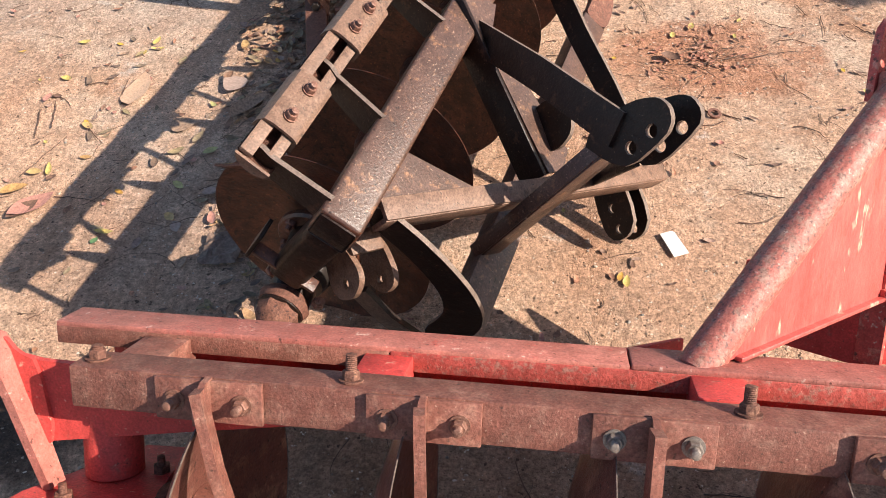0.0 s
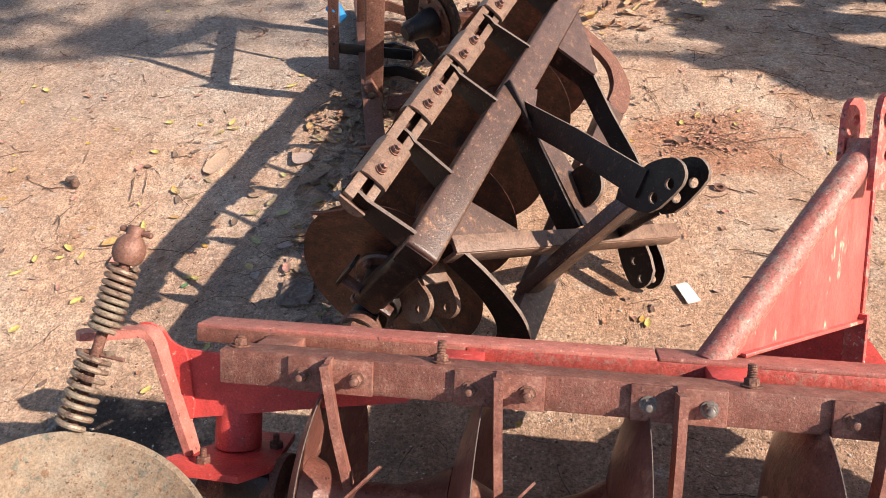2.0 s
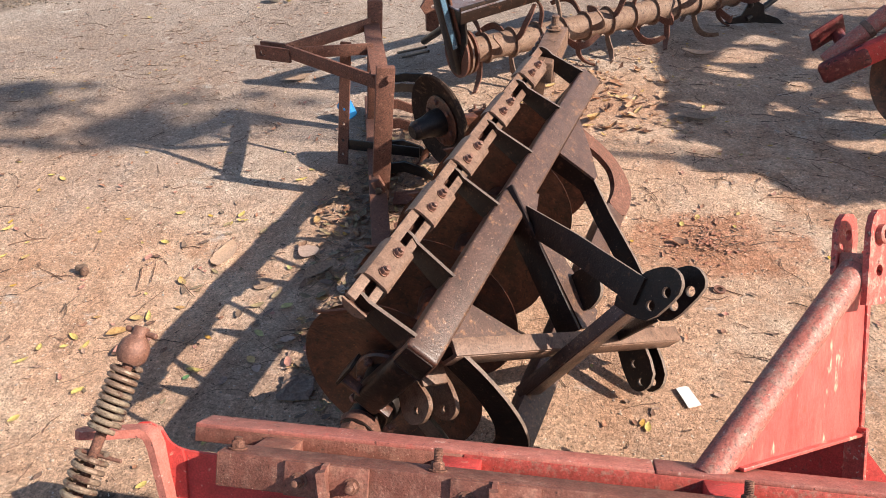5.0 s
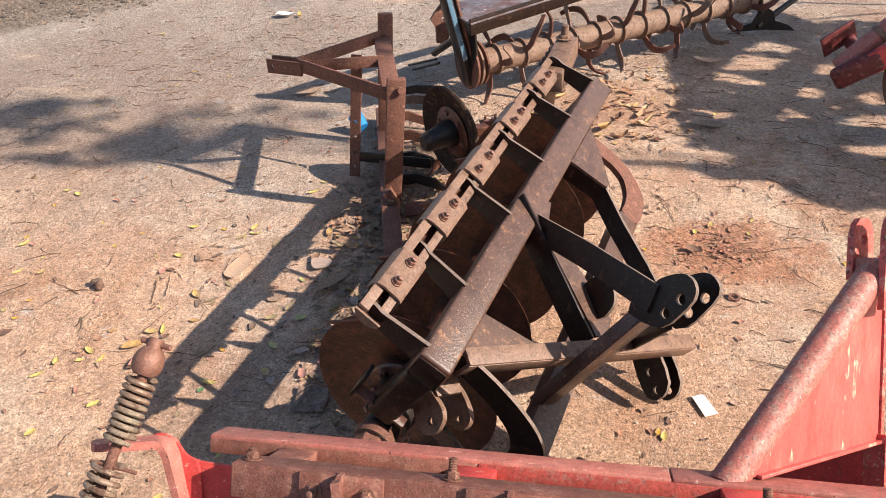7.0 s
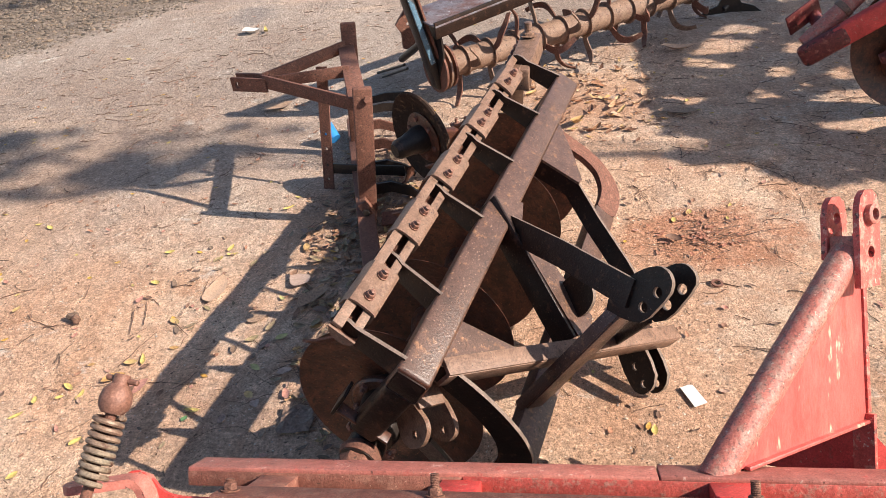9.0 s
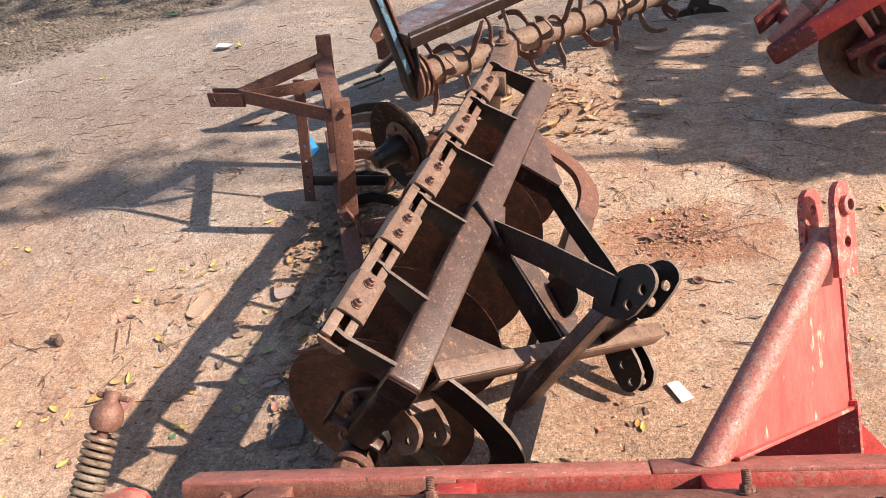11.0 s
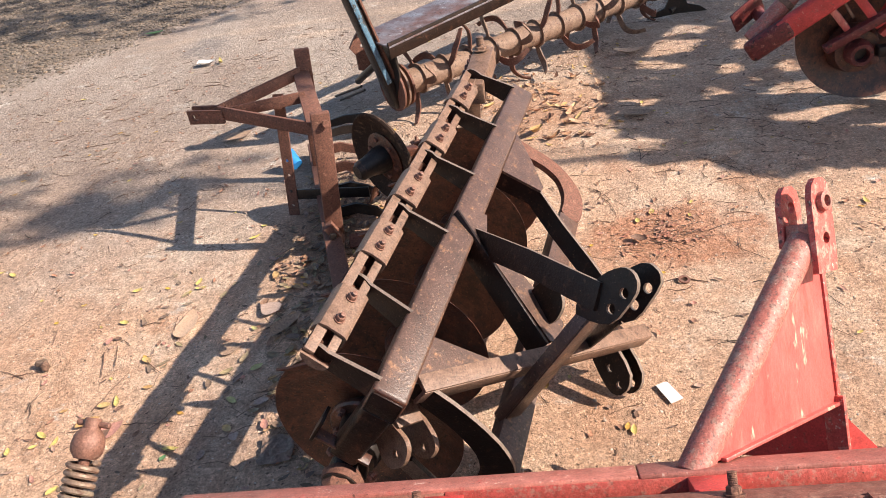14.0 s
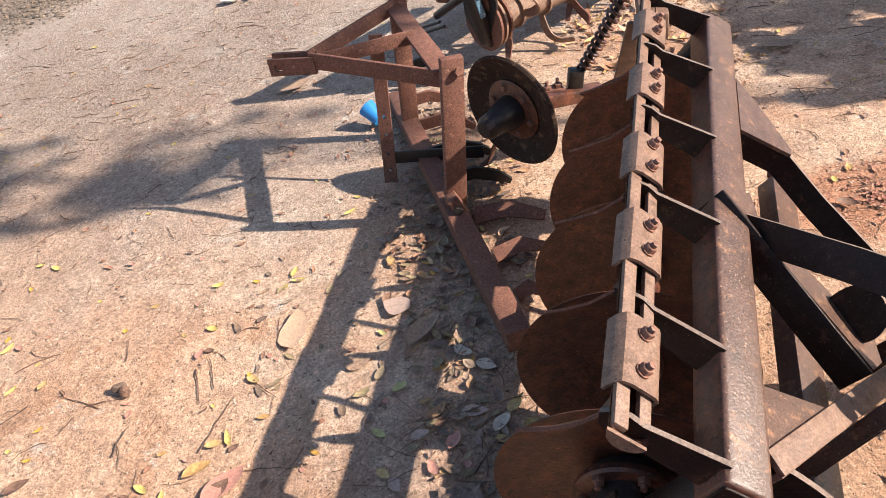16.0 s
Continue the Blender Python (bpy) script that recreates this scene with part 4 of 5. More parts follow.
        P("tine", band([(x0, y, 0.06), (x0 + 0.12, y, 0.075), (x0 + 0.20, y - 0.005, 0.05), (x0 + 0.25, y - 0.01, 0.02)], (0, 0, 1), [0.05, 0.05, 0.045, 0.02], 0.014), DARK if k < 2 else RUST)
    for x0, y0, x1, y1, w in ((-0.47, 2.58, -0.235, 2.52, 0.06), (-0.43, 2.335, -0.255, 2.345, 0.05), (-0.39, 2.12, -0.30, 2.125, 0.045)):
        P("tine", band([(x0, y0, 0.035), ((x0 + x1) / 2, (y0 + y1) / 2 + 0.01, 0.055), (x1, y1, 0.03)], (0, 0.8, 0.6), [w, w, w * 0.6], 0.012), RUST)
    for y in (3.75, 3.9):
        x0 = -0.60
        P("rear_tine", band([(x0 - 0.1, y, 0.05), (x0, y + 0.01, 0.062), (x0 + 0.10, y, 0.060), (x0 + 0.18, y - 0.02, 0.045)], (0, 0, 1), [0.04, 0.05, 0.05, 0.02], 0.014), DARK)
    P("shovel", band([(-0.42, 2.93, 0.02), (-0.38, 2.90, 0.06), (-0.36, 2.88, 0.13)], (0.5, 1, 0), [0.03, 0.07, 0.05], 0.006), RUST)
    return t


cultivator()


def tail_wheel_assembly():
    t = thing("furrow_wheel", Matrix.Translation((-0.28, 2.85, 0.0)), "dark greasy furrow wheel with its spring arm beside the black harrow", "wheel")
    I = Matrix.Identity(4)
    c = Vector((-0.286, 2.80, 0.298))
    n = Vector((-0.766, -0.64, -0.065)).normalized()
    P = lambda nm, bm, m=DARK, lab="": part(nm, bm, m, t, lab, I)
    P("wheel_rim", lathe([(-0.03, 0.10), (-0.035, 0.16), (-0.01, 0.20), (0.006, 0.212), (0.014, 0.205), (0.012, 0.19), (-0.012, 0.15), (-0.015, 0.10)], c, n, 56, closed=True), DIRT_OR_SHADE)
    P("wheel_disc", lathe([(-0.03, 0), (-0.03, 0.11), (-0.005, 0.115), (0.0, 0.10), (-0.002, 0)], c, n, 40), DISC_DARK)
    P("hub", lathe([(-0.02, 0), (-0.02, 0.062), (0.03, 0.060), (0.06, 0.052), (0.085, 0.046), (0.13, 0.042), (0.145, 0.03), (0.145, 0)], c, n, 28), DARK)
    d, s, q = axes((0, 0, 0), n)
    for k in range(6):
        a = math.pi * k / 3 + 0.3
        P("hub_bolt", hexbolt(c + n * 0.0 + (s * math.cos(a) + q * math.sin(a)) * 0.088, n, 0.012, 0.010), BOLT)
    P("axle_arm", box(c - n * 0.02, (0.06, 2.95, 0.243), 0.050, 0.050, bev=0.005), DISC_DARK)
    P("arm_clamp", box((-0.165, 2.91, 0.292), (-0.085, 2.935, 0.286), 0.060, 0.014, bev=0.003), RUST)
    for x in (-0.142, -0.101):
        P("arm_bolt", hexbolt((x, 2.915 + (x + 0.142) * 0.3, 0.296), (0, 0, 1), 0.016, 0.014, 0.018), BOLT)
    P("arm_bracket", box((-0.045, 2.93, 0.250), (-0.030, 2.93, 0.352), 0.050, 0.055, bev=0.008), DARK)
    P("spring", spring_coil((-0.005, 2.93, 0.345), (0.16, 2.86, 0.66), 0.021, 0.006, 13), DISC_DARK)
    P("spring_rod", rod((-0.022, 2.935, 0.315), (0.16, 2.86, 0.66), 0.011, 12), DARK)
    P("pivot_tube", box((0.13, 2.50, 0.64), (0.20, 2.84, 0.665), 0.085, 0.085, bev=0.008), TANSTEEL)
    P("pivot_bolt", hexbolt((0.185, 2.80, 0.71), (0, 0, 1), 0.024, 0.012, 0.035, 0.016, washer=0.035), TANSTEEL)
    P("pivot_post", box((0.10, 2.80, 0.30), (0.12, 2.62, 0.62), 0.08, 0.012, bev=0.003), TANSTEEL)
    return t


tail_wheel_assembly()


# ---- rotary tiller ----
def rotary_tiller():
    A, Bp = Vector((-0.25, 3.80, 0.25)), Vector((1.45, 4.98, 0.25))
    ax = (Bp - A).normalized()
    s = Vector((ax.y, -ax.x, 0))       # towards the viewer's side
    t = thing("rotary_tiller", Matrix.Translation((A.x, A.y, 0)), "rusty rotary tiller with curved blades and worn blue frame", "tiller")
    I = Matrix.Identity(4)
    P = lambda nm, bm, m=ROTOR, lab="": part(nm, bm, m, t, lab, I)
    P("rotor_shaft", rod(A, Bp, 0.068, 24))
    for k in range(3):
        x = -0.055 + 0.034 * k
        P("end_flange", lathe([(x, 0), (x, 0.128 - 0.006 * k), (x + 0.012, 0.128 - 0.006 * k), (x + 0.012, 0)], A, ax, 36), ROTOR if k == 1 else RUST)
    k = 0
    Lr = (Bp - A).length
    x = 0.12
    while x < Lr - 0.05:
        P("blade_flange", lathe([(x, 0), (x, 0.085), (x + 0.010, 0.085), (x + 0.010, 0)], A, ax, 20))
        for j in range(3):
            an = k * 0.55 + j * 2.094
            u = s * math.cos(an) + Vector((0, 0, 1)) * math.sin(an)
            v = s * -math.sin(an) + Vector((0, 0, 1)) * math.cos(an)
            side = 1 if (k + j) % 2 else -1
            c = A + ax * (x + 0.005)
            pts = []
            for i in range(11):
                q = i / 10
                pts.append(c + u * (0.055 + 0.155 * math.sin(min(1.57, 1.75 * q)) - 0.02 * max(0, q - 0.8)) + v * (0.135 * q ** 1.7) + ax * side * 0.085 * max(0, q - 0.45) ** 1.5 * 2.2)
            if min(p.z for p in pts) < 0.012:
                pts = [Vector((p.x, p.y, max(p.z, 0.012))) for p in pts]
            P("blade", band(pts, [v - u * (1.2 * (i / 10) ** 1.5) + ax * 0.15 for i in range(11)], [0.026 + 0.014 * math.sin(math.pi * min(1, i / 9)) for i in range(11)], 0.007), RUST if (k + j) % 3 else ROTOR)
        k += 1
        x += 0.17
    up = Vector((0, 0, 1))
    b0, b1 = Vector((-0.26, 3.62, 0.535)), Vector((1.22, 4.98, 0.60))
    back_way = Vector((-(b1 - b0).y, (b1 - b0).x, 0)).normalized()
    P("frame_top", box(b0 + back_way * 0.12, b1 + back_way * 0.12, 0.26, 0.010, up=up - back_way * 0.12, bev=0.003), BLUEGREY, "grey-blue sheet cover worn to rust")
    P("frame_lip", box(b0 - up * 0.034, b1 - up * 0.034, 0.012, 0.085, bev=0.002), BLACK)
    P("side_plate", sheet([(-0.09, 0.02), (0.0, -0.09), (0.07, -0.06), (0.15, 0.10), (0.13, 0.27), (0.0, 0.30), (-0.08, 0.22)], [], A - ax * 0.055 - s * 0.035, s, up, 0.010), DARK)
    a0, a1 = A - ax * 0.045 + s * 0.01 - up * 0.10, Vector((-0.43, 3.66, 0.84))
    P("side_case", box(a0, a1, 0.055, 0.075, up=s, bev=0.012), DARK)
    P("case_cover", box(a0 + (a1 - a0) * 0.22 - ax * 0.004 + s * 0.040, a1 - ax * 0.004 + s * 0.040, 0.028, 0.010, up=s, bev=0.003), BLUEWORN, "worn blue cover strip")
    P("case_edge", box(a0 + (a1 - a0) * 0.1 + ax * 0.036 + s * 0.03, a1 + ax * 0.036 + s * 0.03, 0.012, 0.04, up=s, bev=0.002), RUST)
    P("top_pipe", rod(Vector((-0.40, 3.68, 0.78)), Vector((0.6, 4.5, 0.86)), 0.04, 20), BLUEWORN)
    P("rear_lug", sheet([(-0.03, -0.11), (0.03, -0.13), (0.05, -0.05), (0.035, 0.02), (0.06, 0.09), (0.01, 0.11), (-0.04, 0.05), (-0.06, 0.02), (-0.03, -0.03)], [(0.012, 0.02, 0.012)], (-0.46, 4.06, 0.40), (0.9, 0.3, 0), (0.0, 0.1, 1), 0.03), RUST)
    P("rear_link", rod((-0.50, 4.0, 0.24), (-0.33, 3.74, 0.42), 0.02, 12), DARK)
    P("end_skid", sheet([(-0.17, 0.0), (-0.12, 0.035), (-0.05, 0.06), (-0.02, 0.13), (0.03, 0.16), (0.08, 0.13), (0.10, 0.07), (0.19, 0.04), (0.24, 0.0), (0.05, 0.012)], [], Bp - up * 0.235 + ax * 0.12, s * 0.5 + ax * 0.8, up, 0.014), DARK)
    P("end_arm", rod(Bp + ax * 0.1 - up * 0.2, Bp + ax * 0.75 + up * 0.05, 0.02, 12), DARK)
    P("end_stay", rod(Bp + ax * 0.12 - up * 0.12, Bp + up * 0.28, 0.02, 12), DARK)
    P("rear_rod", rod((-0.72, 4.42, 0.02), (-0.49, 4.02, 0.20), 0.008, 10), DARK)
    P("rear_rod", rod((-0.68, 4.34, 0.02), (-0.47, 3.98, 0.19), 0.008, 10), DARK)
    return t


rotary_tiller()


def red_plough():
    t = thing("disc_plough", Matrix.Translation((2.0, 3.5, 0)), "red disc plough with a large rusty disc", "plough")
    I = Matrix.Identity(4)
    P = lambda nm, bm, m=RED, lab="": part(nm, bm, m, t, lab, I)
    c = Vector((2.03, 3.37, 0.345))
    nw = Vector((0.12, 0.98, -0.04)).normalized()
    P("disc", lathe(dish(0.335, 0.06), c, nw, 64, closed=True), DISC_DARK)
    h = Vector((1.952, 3.29, 0.268))
    P("hub_plate", lathe([(0.02, 0), (0.02, 0.10), (0.10, 0.12), (0.11, 0)], h, nw, 32), DISC_DARK)
    # hub in the darker red, with the plough's shade put into its colour
    P("hub", lathe([(-0.045, 0.034), (-0.045, 0.050), (-0.03, 0.058), (0.0, 0.062), (0.06, 0.066), (0.06, 0.034)], h, nw, 32, closed=True), REDDARK)
    P("hub_bore", lathe([(0.0, 0), (0.0, 0.034), (0.05, 0.034), (0.05, 0)], h, nw, 20), DARK)
    P("hub_bolt", hexbolt((2.012, 3.27, 0.235), (-0.1, -1, 0.1), 0.022, 0.02), RUST)
    P("frame_arm", box((1.58, 3.312, 0.411), (1.88, 3.255, 0.615), 0.05, 0.104, bev=0.014, seg=3), RED)
    P("arm_end", box((1.448, 3.335, 0.322), (1.635, 3.300, 0.448), 0.054, 0.108, bev=0.026, seg=4), REDDARK, "dark worn arm end")
    P("frame_tube", rod((1.475, 3.38, 0.37), (1.71, 3.41, 0.60), 0.042, 24), REDTUBE)
    P("tube_collar", rod((1.62, 3.399, 0.512), (1.64, 3.401, 0.531), 0.046, 24), TANSTEEL)
    P("frame_plate", box((1.43, 3.50, 0.42), (1.58, 3.56, 0.50), 0.012, 0.10, bev=0.004), REDDARK)
    P("cross_tube", rod((1.56, 3.40, 0.42), (1.56, 3.56, 0.45), 0.03, 16), REDDARK)
    P("stay", box((1.77, 3.31, 0.54), (1.878, 3.28, 0.395), 0.045, 0.03, bev=0.006), REDPLATE)
    P("stay", box((1.84, 3.30, 0.545), (1.906, 3.29, 0.44), 0.012, 0.012, bev=0.002), TANSTEEL)
    P("stay", box((1.905, 3.30, 0.55), (2.02, 3.27, 0.395), 0.055, 0.04, bev=0.006), RED)
    P("stay", box((2.03, 3.27, 0.35), (2.16, 3.25, 0.50), 0.045, 0.03, bev=0.006), REDPLATE)
    P("bearing_bar", box((1.77, 3.25, 0.322), (2.11, 3.24, 0.492), 0.045, 0.040, bev=0.005), REDDARK)
    P("bearing_bar", box((2.02, 3.26, 0.275), (2.30, 3.24, 0.30), 0.05, 0.05, bev=0.006), DARK)
    P("frame_beam", box((1.84, 3.34, 0.62), (2.7, 3.2, 0.62), 0.08, 0.08, bev=0.008), RED)
    P("standard", box((2.1, 3.40, 0.34), (2.2, 3.42, 0.58), 0.06, 0.06, bev=0.006), RED)
    P("second_disc", lathe(dish(0.30, 0.06), (2.6, 3.05, 0.285), (-0.25, 0.95, 0.15), 64, closed=True), DISC_DARK)
    P("second_standard", box((2.62, 3.08, 0.30), (2.6, 3.22, 0.58), 0.06, 0.06, bev=0.006), RED)
    return t


red_plough()


# ---- litter on the ground ----
def simple(name, *cols, rough=0.7, spread=0.5):
    """Colour picked for each loose piece out of a few, with fine mottling."""
    m = bpy.data.materials.new(name)
    m.use_nodes = True
    n, l = m.node_tree.nodes, m.node_tree.links
    b = n["Principled BSDF"]
    geo = n.new("ShaderNodeNewGeometry")
    r = n.new("ShaderNodeValToRGB")
    cols = cols if len(cols) > 1 else cols * 2
    while len(r.color_ramp.elements) < len(cols):
        r.color_ramp.elements.new(0.5)
    for k, c in enumerate(cols):
        r.color_ramp.elements[k].position = k / max(1, len(cols) - 1)
        r.color_ramp.elements[k].color = (*c, 1)
    l.new(geo.outputs["Random Per Island"], r.inputs[0])
    tc, t = n.new("ShaderNodeTexCoord"), n.new("ShaderNodeTexNoise")
    t.inputs["Scale"].default_value, t.inputs["Detail"].default_value = 130, 5
    l.new(tc.outputs["Object"], t.inputs["Vector"])
    mr = n.new("ShaderNodeMapRange")
    mr.inputs["From Min"].default_value, mr.inputs["From Max"].default_value = 0.3, 0.7
    mr.inputs["To Min"].default_value, mr.inputs["To Max"].default_value = 1 - spread, 1 + spread * 0.5
    l.new(t.outputs["Fac"], mr.inputs["Value"])
    x = n.new("ShaderNodeMix")
    x.data_type, x.blend_type = "RGBA", "MULTIPLY"
    x.inputs[0].default_value = 1
    l.new(r.outputs[0], x.inputs[6])
    l.new(mr.outputs[0], x.inputs[7])
    l.new(x.outputs[2], b.inputs["Base Color"])
    b.inputs["Roughness"].default_value = rough
    return m


DRY = simple("dry leaf", (0.32, 0.15, 0.08), (0.22, 0.12, 0.08), (0.46, 0.22, 0.13), (0.14, 0.08, 0.055), (0.40, 0.26, 0.19), (0.45, 0.20, 0.15), rough=0.65)
ORANGE = simple("orange-brown leaf", (0.54, 0.31, 0.17), (0.24, 0.11, 0.06), (0.58, 0.38, 0.24), (0.55, 0.36, 0.12), (0.32, 0.14, 0.07), (0.12, 0.06, 0.04), (0.50, 0.24, 0.12), rough=0.6, spread=0.45)
GREYLEAF = simple("weathered grey leaf", (0.25, 0.18, 0.135), (0.30, 0.23, 0.12), (0.16, 0.11, 0.08), (0.34, 0.22, 0.145), (0.13, 0.085, 0.06), (0.30, 0.20, 0.16), rough=0.7)
MOULD = simple("mouldering leaf", (0.26, 0.145, 0.088), (0.38, 0.22, 0.11), (0.17, 0.10, 0.065), (0.32, 0.165, 0.10), (0.40, 0.27, 0.10), (0.09, 0.055, 0.04), (0.30, 0.17, 0.13), rough=0.7)
YELLOW = simple("yellow leaf", (0.58, 0.37, 0.05), (0.50, 0.26, 0.05), (0.58, 0.44, 0.14), (0.40, 0.31, 0.09), (0.46, 0.27, 0.11), rough=0.55, spread=0.4)
TANLEAF = simple("tan leaf", (0.62, 0.40, 0.26), rough=0.6, spread=0.25)
PINKGREY = simple("pink-grey leaf", (0.38, 0.27, 0.22), rough=0.6, spread=0.3)
GREENISH = simple("yellow-green leaf", (0.42, 0.40, 0.15), (0.34, 0.30, 0.13), rough=0.6, spread=0.35)
OCHRE = simple("ochre leaf", (0.50, 0.36, 0.14), (0.42, 0.27, 0.12), rough=0.6, spread=0.35)
REDLEAF = simple("reddish dry leaf scrap", (0.40, 0.17, 0.11), (0.30, 0.12, 0.075), (0.50, 0.27, 0.18), (0.22, 0.09, 0.06), rough=0.7)
PINKRED = simple("pink-brown leaf", (0.48, 0.22, 0.17), (0.40, 0.20, 0.15), rough=0.6, spread=0.35)
PALE = simple("pale dry leaf", (0.52, 0.42, 0.33), (0.44, 0.35, 0.28), rough=0.6, spread=0.3)
GREEN = simple("green leaf", (0.09, 0.17, 0.07), rough=0.5, spread=0.3)
TWIG = simple("dry twig", (0.10, 0.055, 0.038), (0.17, 0.09, 0.058), (0.22, 0.14, 0.095), (0.06, 0.038, 0.03), rough=0.8)
PEBBLE = simple("pebble", (0.46, 0.32, 0.23), (0.35, 0.24, 0.17), (0.52, 0.40, 0.31), (0.24, 0.15, 0.10), (0.40, 0.36, 0.32), rough=0.9)
GRAVEL = simple("dark gravel", (0.12, 0.095, 0.075), (0.20, 0.155, 0.12), (0.07, 0.055, 0.045), (0.28, 0.20, 0.14), rough=0.9)
WHITE = simple("white litter", (0.72, 0.70, 0.67), rough=0.6, spread=0.15)
BLUE = simple("blue plastic", (0.03, 0.22, 0.55), rough=0.35, spread=0.1)
RNG = random.Random(5)


class Soup:
    """Points and faces gathered for one mesh."""
    def __init__(self):
        self.v, self.f = [], []

    def leaf(self, x, y, length, width, yaw, curl=0.25, fold=0.25, z=0.0, tilt=(0, 0), tip=0.5):
        n, base = 7, len(self.v)
        ca, sa = math.cos(yaw), math.sin(yaw)
        for i in range(n + 1):
            u = i / n
            w = width * (math.sin(math.pi * u ** (0.75 + tip * 0.3)) ** 0.8) * 0.5 + 0.0006
            px = (u - 0.5) * length
            lift = curl * length * (u - 0.5) ** 2 * 1.6
            for s in (-1, 0, 1):
                py = s * w + 0.03 * length * math.sin(5 * u)
                h = lift + abs(s) * fold * w + px * tilt[0] + py * tilt[1] + RNG.uniform(0, 0.03) * width
                gx, gy = x + px * ca - py * sa, y + px * sa + py * ca
                self.v.append((gx, gy, ground_height(gx, gy) + 0.003 + z + max(h, -z)))
        for i in range(n):
            for k in range(2):
                a = base + i * 3 + k
                self.f.append((a, a + 1, a + 4, a + 3))

    def twig(self, x, y, length, yaw, bend, r, z=0.0):
        n, base = 6, len(self.v)
        a = yaw
        px, py = x, y
        pts = []
        for i in range(n + 1):
            pts.append((px, py, ground_height(px, py) + r + z + 0.004 * math.sin(i * 1.3 + x * 9) ** 2))
            px += math.cos(a) * length / n
            py += math.sin(a) * length / n
            a += bend / n + RNG.uniform(-0.12, 0.12)
        for i, (qx, qy, qz) in enumerate(pts):
            rr = r * (1 - 0.5 * i / n)
            for k in range(4):
                t = math.pi / 2 * k
                self.v.append((qx - math.sin(yaw) * math.cos(t) * rr, qy + math.cos(yaw) * math.cos(t) * rr, qz + math.sin(t) * rr))
        for i in range(n):
            for k in range(4):
                p, q = base + i * 4 + k, base + i * 4 + (k + 1) % 4
                self.f.append((p, q, q + 4, p + 4))

    def stone(self, x, y, r, flat=0.6, sink=0.35):
        base = len(self.v)
        sx, sy, sz = r * RNG.uniform(0.7, 1.3), r * RNG.uniform(0.7, 1.2), r * flat * RNG.uniform(0.7, 1.2)
        a = RNG.uniform(0, 3)
        g = ground_height(x, y) - sz * sink + sz
        rings = ((0, 1.0, -0.5), (0.3, 0.95, 0.15), (0.2, 0.55, 0.8))
        for o, rr, zz in rings:
            for k in range(6):
                t = a + o + math.pi / 3 * k
                j = RNG.uniform(0.82, 1.15)
                self.v.append((x + math.cos(t) * sx * rr * j, y + math.sin(t) * sy * rr * j, g + zz * sz))
        self.v.append((x, y, g + sz))
        for b in (0, 6):
            for k in range(6):
                p, q = base + b + k, base + b + (k + 1) % 6
                self.f.append((p, q, q + 6, p + 6))
        for k in range(6):
            self.f.append((base + 12 + k, base + 12 + (k + 1) % 6, base + 18))

    def make(self, name, material, label, category, group="", kind="", smooth=True):
        me = bpy.data.meshes.new(name)
        me.from_pydata(self.v, [], self.f)
        if smooth:
            me.polygons.foreach_set("use_smooth", [True] * len(me.polygons))
        me.materials.append(material)
        return tagged(new(name, me), label, category, group, kind)


def scatter(n, x0, x1, y0, y1):
    for _ in range(n):
        yield RNG.uniform(x0, x1), RNG.uniform(y0, y1)


def one_leaf(material, label, x, y, length, width, yaw, curl=0.2, fold=0.2, z=0.0, tilt=(0, 0), tip=0.5):
    s = Soup()
    s.leaf(x, y, length, width, yaw, curl, fold, z, tilt, tip)
    return s.make("leaf", material, label, "leaf", "fallen leaves")


